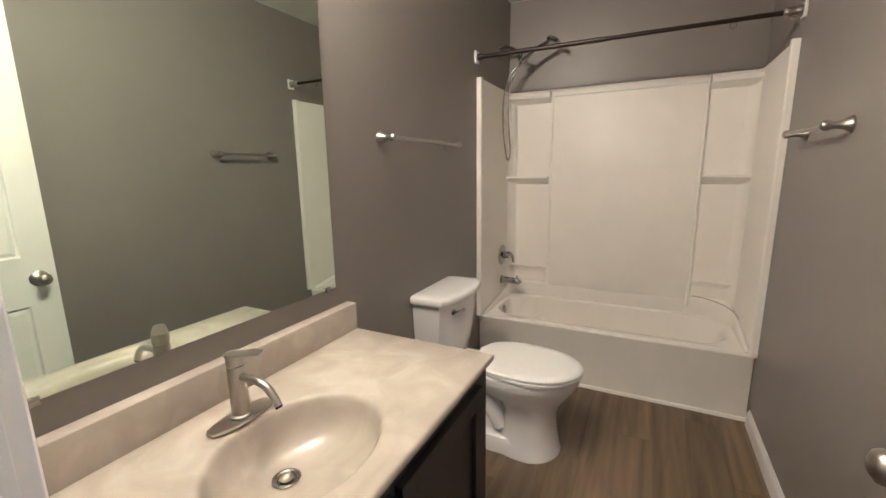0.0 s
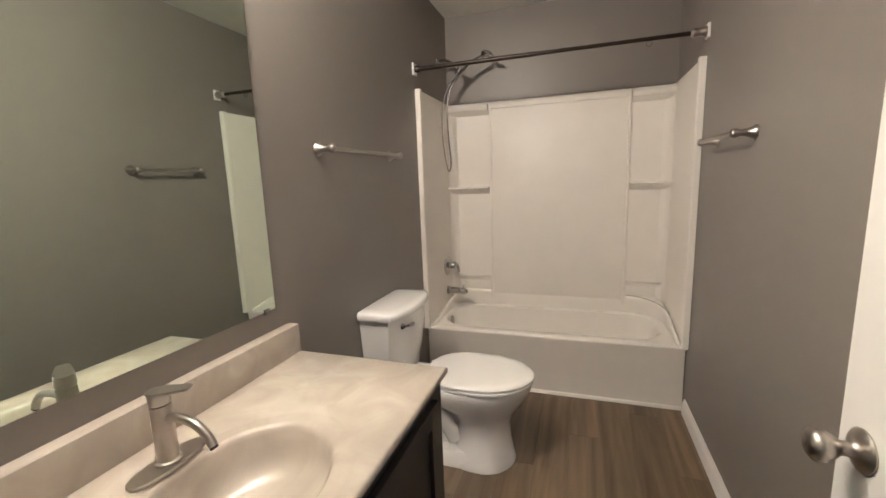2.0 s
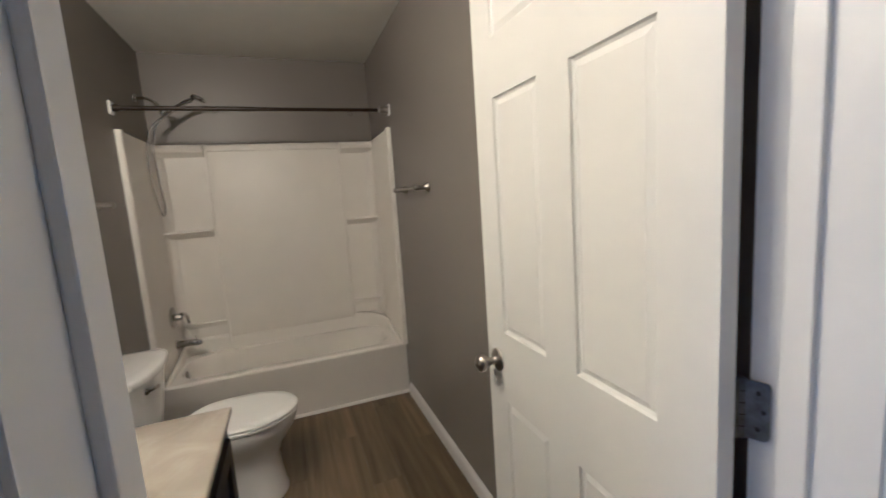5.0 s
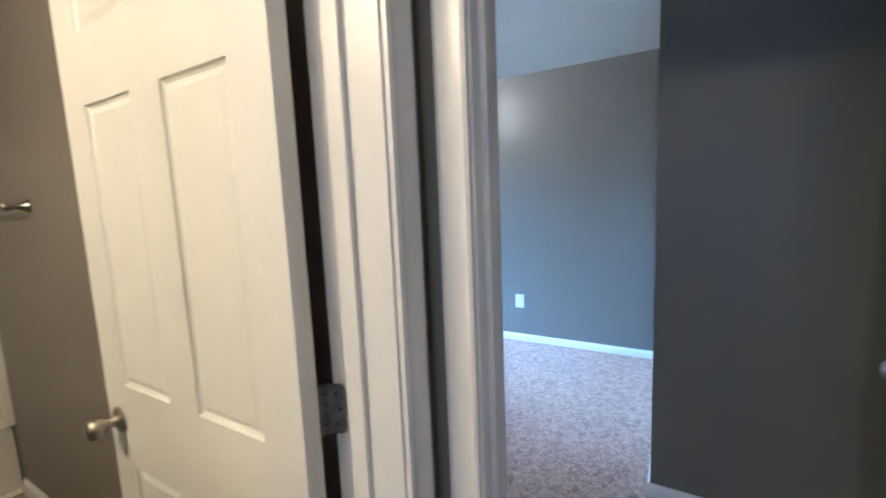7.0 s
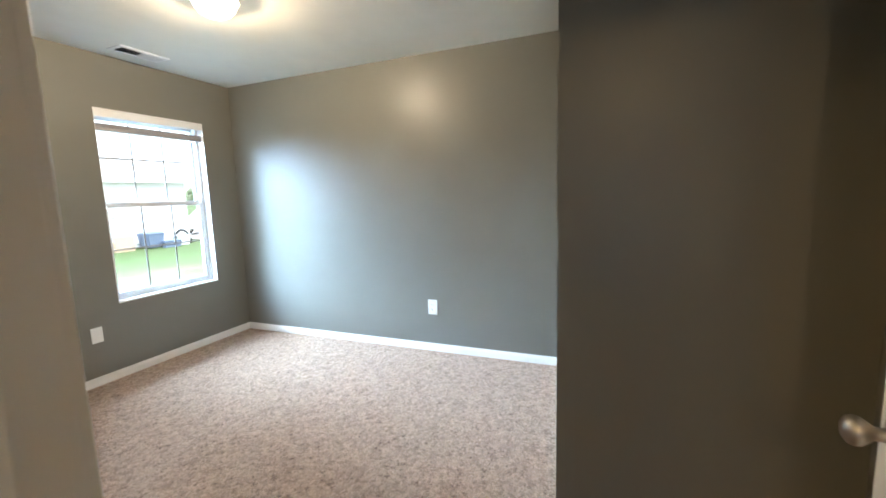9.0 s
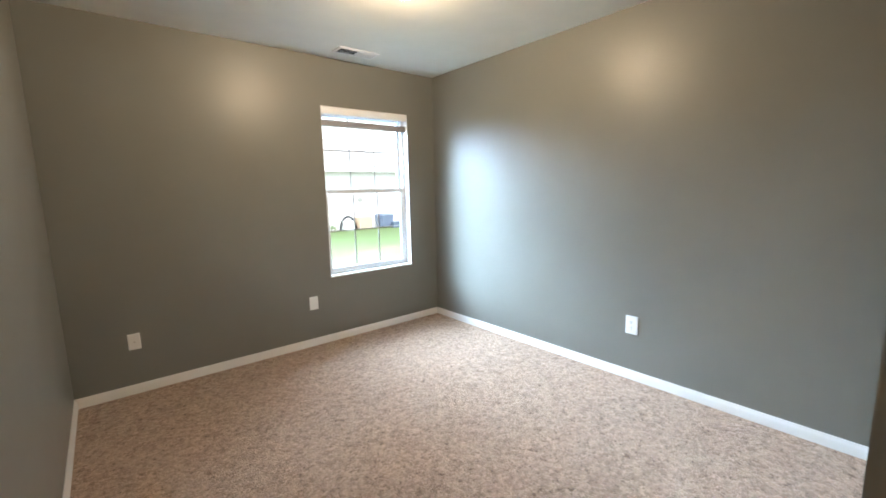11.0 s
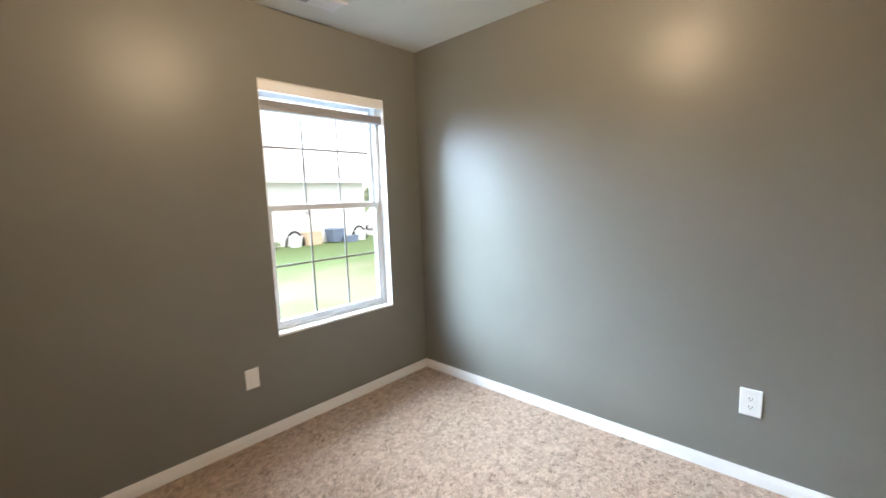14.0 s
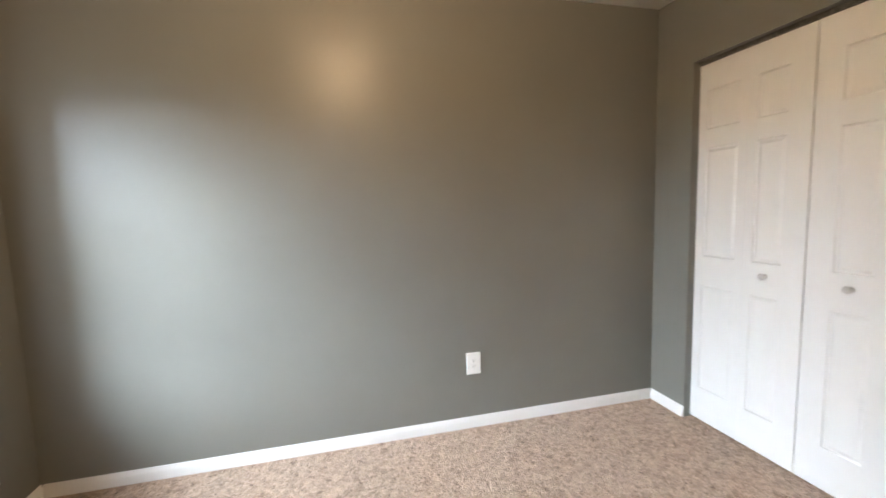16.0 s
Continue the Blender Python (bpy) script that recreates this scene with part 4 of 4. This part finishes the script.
def wall_plate(label, m, kind_of):
    """Local: the plate lies in x and z, facing -y."""
    root = thing("wall_plate", label, "outlet", group="bedroom wall plates", m=m)
    part("cover", loft([[(sx * (0.042 - i), -d, sz * (0.064 - i)) for sx, sz in ((-1, -1), (1, -1), (1, 1), (-1, 1))] for i, d in ((0, 0.0), (0, 0.0035), (0.003, 0.0065))]), PLASTIC, root, smooth=20)
    if kind_of == "duplex":
        for z in (0.0195, -0.0195):
            r = part("receptacle", loft([oval(0, 0, 0.0165 - i, 0.0145 - i, 0, 24, 3.2, pose(0, -d, z, 90, 0, 0)) for i, d in ((0, 0.006), (0, 0.0075), (0.001, 0.0082))]), PLASTIC, root, smooth=30)
            for x, h in ((-0.0063, 0.0048), (0.0063, 0.0040)):
                part("slot", box(x - 0.0010, x + 0.0010, -0.0088, -0.0080, z - h + 0.002, z + h + 0.002), DARK, r)
            part("slot", box(-0.0022, 0.0022, -0.0088, -0.0080, z - 0.0095, z - 0.0055), DARK, r)
        part("screw", tube([(0, -0.006, 0), (0, -0.0078, 0)], 0.0028, 12), PLASTIC, root)
    elif kind_of == "coax":
        part("jack", tube([(0, -0.006, 0), (0, -0.016, 0)], 0.0048, 12), NICKEL, root, "threaded coaxial jack")
        for z in (0.042, -0.042):
            part("screw", tube([(0, -0.006, z), (0, -0.0076, z)], 0.0028, 12), PLASTIC, root)
    else:
        part("insert", box(-0.0165, 0.0165, -0.0085, -0.0062, -0.033, 0.033, 0.001), PLASTIC, root)
        for z in (0.048, -0.048):
            part("screw", tube([(0, -0.006, z), (0, -0.0076, z)], 0.0028, 12), PLASTIC, root)
    return root


wall_plate("white duplex outlet plate on the grey wall", pose(RX1, 0.643, 0.400, 0, 0, 90) @ pose(0, 0, 0, 0, 0, 180), "duplex")
wall_plate("white outlet plate below the window", pose(2.270, RY1, 0.394) @ Matrix.Diagonal((0.9, 1, 0.9, 1)), "decor")
wall_plate("white cable plate with a centre jack", pose(1.014, RY1, 0.377) @ Matrix.Diagonal((0.83, 1, 0.85, 1)), "coax")

# closet doors: two bifold pairs
HALF = (CD1 - CD0 - 0.010) / 4


def bifold_leaf(name, label, x0, stiles, knob):
    root = panel_door(name, pose(x0, RY0 - 0.045, PILE + 0.012, 0, 0, 0) @ pose(0, 0.0, 0), HALF, CDH - PILE - 0.035, label, [(stiles[0], HALF - stiles[1])], [(0.19, 0.80), (0.96, 1.56), (1.66, 1.87)], thick=0.032)
    root["group"] = "closet bifold leaves"
    if knob:
        knob_x = (stiles[0] + HALF - stiles[1]) / 2
        part("knob", lathe([(0, 0), (0.012, 0.0), (0.010, 0.006), (0.008, 0.012), (0.014, 0.020), (0.016, 0.026), (0.012, 0.033), (0, 0.035)], pose(knob_x, 0, 0.90, -90, 0, 0), 22), SATIN, root, "small round nickel knob", smooth=60)
    return root


# wide stiles meet in the middle of the opening, narrow ones at the folds
for i, stiles in enumerate(((0.050, 0.045), (0.045, 0.100), (0.100, 0.045), (0.045, 0.050))):
    bifold_leaf("closet_door", "white moulded bifold closet door leaf", CD0 + 0.002 + i * (HALF + 0.0008) + (0.005 if i > 1 else 0.0), stiles, i in (1, 2))
track = thing("closet_track", "dark metal bifold track under the closet header", "door track")
part("channel", box(CD0, CD1, RY0 - 0.085, RY0 - 0.035, CDH - 0.022, CDH - 0.001, 0.001), HINGE, track)

# ---- window ----
win = thing("window_1", "white vinyl single-hung window with grilles in a drywall return", "window", kind="structure")
WYI = RY1 + 0.071
part("sill", box(WX0 + 0.001, WX1 - 0.001, RY1 - 0.006, WYI, WZ0 - 0.008, WZ0 + 0.006, 0.002), WHITE, win, "white painted sill")
for b in ((WX0, WX0 + 0.004), (WX1 - 0.004, WX1)):
    part("return", box(b[0], b[1], RY1 + 0.001, WYI, WZ0 + 0.006, WZ1), WHITE, win, "white painted return")
part("return", box(WX0 + 0.004, WX1 - 0.004, RY1 + 0.001, WYI, WZ1 - 0.004, WZ1), WHITE, win, "white painted return")
FW = 0.027
for b in ((WX0 + 0.004, WX0 + 0.004 + FW, WZ0, WZ1 - 0.004), (WX1 - 0.004 - FW, WX1 - 0.004, WZ0, WZ1 - 0.004), (WX0 + 0.004 + FW, WX1 - 0.004 - FW, WZ1 - 0.004 - FW, WZ1 - 0.004), (WX0 + 0.004 + FW, WX1 - 0.004 - FW, WZ0, WZ0 + 0.022)):
    part("frame", box(b[0], b[1], WYI, WYI + 0.075, b[2], b[3], 0.003), VINYL, win, smooth=30)
GX0, GX1, MZ = WX0 + 0.004 + FW, WX1 - 0.004 - FW, 1.345


def sash(name, z0, z1, y, rail_low, rail_top, label, lift=0.0):
    s = part(name, box(GX0, GX0 + 0.025, y, y + 0.030, z0, z1, 0.003), VINYL, win, label, smooth=30)
    for b in ((GX1 - 0.025, GX1, z0, z1), (GX0 + 0.025, GX1 - 0.025, z0, z0 + rail_low), (GX0 + 0.025, GX1 - 0.025, z1 - rail_top, z1)):
        part("rail", box(b[0], b[1], y, y + 0.030, b[2], b[3], 0.003), VINYL, s, smooth=30)
    x0, x1, a, c = GX0 + 0.025, GX1 - 0.025, z0 + rail_low, z1 - rail_top
    g = part("pane", box(x0 - 0.004, x1 + 0.004, y + 0.013, y + 0.017, a - 0.004, c + 0.004), GLASS, s)
    g.visible_shadow = False
    for k in (1, 2):
        x = x0 + (x1 - x0) * k / 3
        part("grille", box(x - 0.006, x + 0.006, y + 0.018, y + 0.023, a, c), GRILLE, s)
    mid = (a + c) / 2 + lift
    part("grille", box(x0, x1, y + 0.0182, y + 0.0228, mid - 0.006, mid + 0.006), GRILLE, s)


sash("lower_sash", WZ0 + 0.022, MZ + 0.020, WYI + 0.006, 0.036, 0.038, "lower sash")
sash("upper_sash", MZ - 0.018, WZ1 - 0.040, WYI + 0.040, 0.034, 0.032, "upper sash", 0.034)
part("sash_lock", box((WX0 + WX1) / 2 - 0.025, (WX0 + WX1) / 2 + 0.025, WYI - 0.002, WYI + 0.006, MZ + 0.021, MZ + 0.032, 0.002), VINYL, win, smooth=30)

blind = thing("window_blind", "white slatted blind drawn up to the window head", "blind")
BY = RY1 + 0.006
part("valance", box(WX0 + 0.006, WX1 - 0.006, BY, BY + 0.006, WZ1 - 0.064, WZ1 - 0.005, 0.002), BLINDS, blind, smooth=30)
part("head_rail", box(WX0 + 0.010, WX1 - 0.010, BY + 0.010, BY + 0.058, WZ1 - 0.048, WZ1 - 0.006, 0.002), BLINDS, blind)
for i in range(7):
    z = WZ1 - 0.110 - 0.0046 * i
    part("slat", box(WX0 + 0.012, WX1 - 0.012, BY + 0.010 + 0.001 * (i % 3), BY + 0.058, z - 0.0034, z), BACKLIT_BLIND, blind)
part("bottom_rail", box(WX0 + 0.012, WX1 - 0.012, BY + 0.010, BY + 0.060, WZ1 - 0.163, WZ1 - 0.142, 0.003), BACKLIT_BLIND, blind, smooth=30)
for x in (WX0 + 0.14, (WX0 + WX1) / 2, WX1 - 0.14):
    part("cord", tube([(x, BY + 0.034, WZ1 - 0.150), (x, BY + 0.034, WZ1 - 0.05)], 0.0010, 6), BLINDS, blind)

# ---- floors ----
floor = tagged(part("floor_bath", box(BX0, BX1 + 0.05, HY1 + 0.06, TY0 + 0.02, -0.012, -0.004), DARK), "brown wood-look vinyl plank floor", "floor", kind="structure")
hall_floor = tagged(part("floor_hall", box(-2.58, 0.61, HY0, HY1 + 0.06, -0.012, PILE), CARPET), "beige speckled carpet of the hallway", "carpet", kind="structure")
PW, PL = 0.152, 1.22
planks, i = {}, 0
x = BX0
while x < BX1 - 0.01:
    w = min(PW, BX1 - x)
    y = HY1 + 0.06 - (i * 0.47) % PL
    while y < TY0 + 0.02:
        a, b = max(y, HY1 + 0.06), min(y + PL, TY0 + 0.02)
        if b - a > 0.02:
            key = (round(w, 3), round(b - a, 3))
            if key not in planks:
                q = box(0.0004, w - 0.0004, 0.0004, b - a - 0.0004, -0.004, 0.0, 0.0006)
                me = bpy.data.meshes.new("plank")
                q.to_mesh(me)
                q.free()
                me.materials.append(PLANK)
                planks[key] = me
            p = new("plank", planks[key])
            p.location, p.parent = (x, a, 0), floor
        y += PL
    x += PW
    i += 1

# ---- outside ----
tagged(part("ground", box(-300, 300, 2.96, 600, -0.75, -0.45), LAWN), "sunlit green lawn with dry patches", "lawn", kind="structure")
G = -0.45
house = thing("house", "white sided single-storey house with grey shingle roof", "house", m=pose(0, 0, G))
HXA, HXB, HYA, HYB, EAVE, RIDGE = -9.0, 13.6, 17.2, 26.0, 2.75, 4.9
part("wall", box(HXA, HXB, HYA, HYB, -0.1, EAVE), SIDING, house)
for i in range(15):
    part("siding_board", box(HXA, HXB, HYA - 0.018, HYA + 0.002, 0.15 + i * 0.17, 0.15 + i * 0.17 + 0.160), SIDING, house)
o = 0.45
part("roof", loft([[(HXA - o, HYA - o, z), (HXB + o, HYA - o, z), (HXB + o, HYB + o, z), (HXA - o, HYB + o, z)] for z in (EAVE - 0.02, EAVE + 0.10)] + [[(HXA + 4, 21.55, RIDGE), (HXB - 3.6, 21.55, RIDGE), (HXB - 3.6, 21.65, RIDGE), (HXA + 4, 21.65, RIDGE)]]), SHINGLE, house)
part("fascia", box(HXA - o, HXB + o, HYA - o - 0.02, HYA - o, EAVE - 0.08, EAVE + 0.12), SIDING, house)
tagged(part("driveway", box(14.6, 20.5, 17.0, 60.0, G - 0.1, G + 0.02), CONCRETE), "pale concrete driveway beside the white house", "driveway", kind="structure")


def parked_car(m):
    car = thing("car", "white car parked on the driveway", "car", m=m)
    half = 0.86
    side = [(-2.2, 0.35), (-2.2, 0.75), (-2.1, 0.92), (-1.2, 1.0), (-0.55, 1.42), (0.2, 1.5), (1.1, 1.46), (1.75, 1.08), (2.15, 1.0), (2.22, 0.7), (2.2, 0.35)]
    part("body", loft([[(x, y * k, z if z < 1.05 else z - (1 - k) * 0.05) for x, z in side] for y, k in ((-half, 0.94), (-half, 1.0), (half, 1.0), (half, 0.94))]), CARPAINT, car, smooth=30)
    for y in (-half - 0.004, half + 0.004):
        part("side_window", loft([[(x, y + d, z) for x, z in ((-1.0, 1.03), (-0.5, 1.36), (0.2, 1.42), (1.0, 1.38), (1.5, 1.06))] for d in (-0.004, 0.004)]), TYRE, car)
        for x in (-1.35, 1.4):
            wheel = part("wheel", tube([(x, y - 0.09, 0.33), (x, y + 0.09, 0.33)], 0.33, 28), TYRE, car, smooth=50)
            part("rim", tube([(x, y - 0.10, 0.33), (x, y + 0.10, 0.33)], 0.215, 24), CHROME, wheel, smooth=50)
    return car


parked_car(pose(18.4, 21.2, G + 0.02, 0, 0, 8))


def shrub(m, r, name="shrub", label="small round green shrub along the house wall", category="shrub"):
    root = thing(name, label, category, group="shrubs along the house", m=m)
    rnd = random.Random(int(m.translation.x * 10))
    bm = bmesh.new()
    for k in range(260):
        a, e, d = rnd.uniform(0, 6.283), math.asin(rnd.uniform(-0.3, 1)), r * rnd.uniform(0.55, 1.05)
        c = Vector((d * math.cos(a) * math.cos(e), d * math.sin(a) * math.cos(e), r * 0.75 + d * 0.8 * math.sin(e)))
        u = Vector((rnd.uniform(-1, 1), rnd.uniform(-1, 1), rnd.uniform(-1, 1))).normalized() * r * 0.16
        w = u.orthogonal().normalized() * r * 0.09
        bm.faces.new([bm.verts.new(c + q) for q in (-u, w, u, -w)])
    part("foliage", bm, LEAVES, root)
    part("stem", tube([(0, 0, -0.05), (0, 0, r * 0.8)], 0.03, 8), BARK, root)
    return root


for x, r in ((5.6, 0.24), (7.0, 0.30), (8.7, 0.20), (12.2, 0.18)):
    shrub(pose(x, HYA - 0.75, G), r)
bin_ = thing("wheeled_bin", "small dark blue wheeled bin beside the house wall", "bin", m=pose(11.5, HYA - 0.6, G))
part("body", loft([[(sx * (0.26 + k), sy * (0.30 + k), z) for sx, sy in ((-1, -1), (1, -1), (1, 1), (-1, 1))] for k, z in ((0, 0.05), (0.05, 0.56), (0.06, 0.58))]), BLUEBIN, bin_)
part("lid", loft([[(sx * (0.33 - k), sy * (0.37 - k), z) for sx, sy in ((-1, -1), (1, -1), (1, 1), (-1, 1))] for k, z in ((0, 0.58), (0, 0.61), (0.08, 0.66))]), BLUEBIN, bin_)
for y in (-0.3, 0.3):
    part("wheel", tube([(0.24, y - 0.03, 0.1), (0.24, y + 0.03, 0.1)], 0.1, 18), TYRE, bin_)

storage_box = thing("cardboard_box", "tan cardboard box on the grass by the house wall", "box", m=pose(10.4, HYA - 0.5, G, 0, 0, 6))
part("carton", box(-0.36, 0.36, -0.26, 0.26, 0.0, 0.56, 0.01), mat("cardboard", (0.48, 0.36, 0.25), 0.85), storage_box)
for sx in (-1, 1):
    part("flap", box(min(sx * 0.01, sx * 0.36), max(sx * 0.01, sx * 0.36), -0.26, 0.26, 0.562, 0.570), mat("cardboard_flap", (0.44, 0.33, 0.23), 0.85), storage_box)
for x, r in ((6.4, 0.24), (9.6, 0.30), (12.85, 0.30)):
    tub_ = thing("planter_tub", "white planter tub under a dark arched hoop by the house wall", "planter", group="tubs along the house", m=pose(x, HYA - 0.6, G))
    part("pot", lathe([(0, 0), (r * 0.75, 0), (r * 0.98, 0.40), (r * 1.06, 0.40), (r * 1.06, 0.44), (r * 0.94, 0.44), (r * 0.90, 0.36), (0, 0.34)], pose(0, 0, 0), 24), SIDING, tub_, smooth=40)
    part("hoop", tube([(1.3 * r * math.cos(k * math.pi / 16), 0.06, 0.02 + 0.60 * math.sin(k * math.pi / 16)) for k in range(17)], 0.055, 8), TYRE, tub_, "dark arched hoop", smooth=60)
crate = thing("storage_crate", "low blue plastic crate beside the house wall", "crate", m=pose(12.0, HYA - 1.0, G, 0, 0, -8))
part("crate_body", loft([[(sx * (0.30 + k), sy * (0.20 + k), z) for sx, sy in ((-1, -1), (1, -1), (1, 1), (-1, 1))] for k, z in ((0, 0.0), (0.02, 0.24), (0.035, 0.25), (0.035, 0.28))]), BLUEBIN, crate)
vent_ = part("wall_vent", box(10.42, 10.70, HYA - 0.06, HYA - 0.018, 1.28, 1.48, 0.01), CONCRETE, house, "small grey wall vent")
for k in range(3):
    part("louvre", box(10.44, 10.68, HYA - 0.075, HYA - 0.061, 1.305 + 0.055 * k, 1.33 + 0.055 * k), CONCRETE, vent_)


def tree(m, h):
    root = thing("tree", "broad leafy green tree behind the houses", "tree", group="distant trees", m=m)
    rnd = random.Random(int(m.translation.x))
    part("trunk", tube([(0, 0, -0.1), (0.1, 0, h * 0.25), (0.0, 0.1, h * 0.5)], [h * 0.04, h * 0.03, h * 0.015], 10), BARK, root, smooth=60)
    bm = bmesh.new()
    for k in range(9):
        a = rnd.uniform(0, 6.283)
        c0 = Vector((h * 0.26 * math.cos(a) * rnd.random(), h * 0.26 * math.sin(a) * rnd.random(), h * rnd.uniform(0.42, 0.85)))
        part("limb", tube([(0, 0, h * 0.3), tuple(c0)], [h * 0.014, h * 0.005], 7), BARK, root)
        for j in range(160):
            c = c0 + Vector((rnd.gauss(0, 1), rnd.gauss(0, 1), rnd.gauss(0, 0.8))) * h * 0.085
            u = Vector((rnd.uniform(-1, 1), rnd.uniform(-1, 1), rnd.uniform(-1, 1))).normalized() * h * 0.034
            w = u.orthogonal().normalized() * h * 0.020
            bm.faces.new([bm.verts.new(c + q) for q in (-u, w, u, -w)])
    part("crown", bm, LEAVES, root)
    return root


for x, y, h in ((31, 43, 4.4), (33.6, 42, 5.0), (36.5, 44, 4.6), (46, 52, 6.0)):
    tree(pose(x, y, G), h)
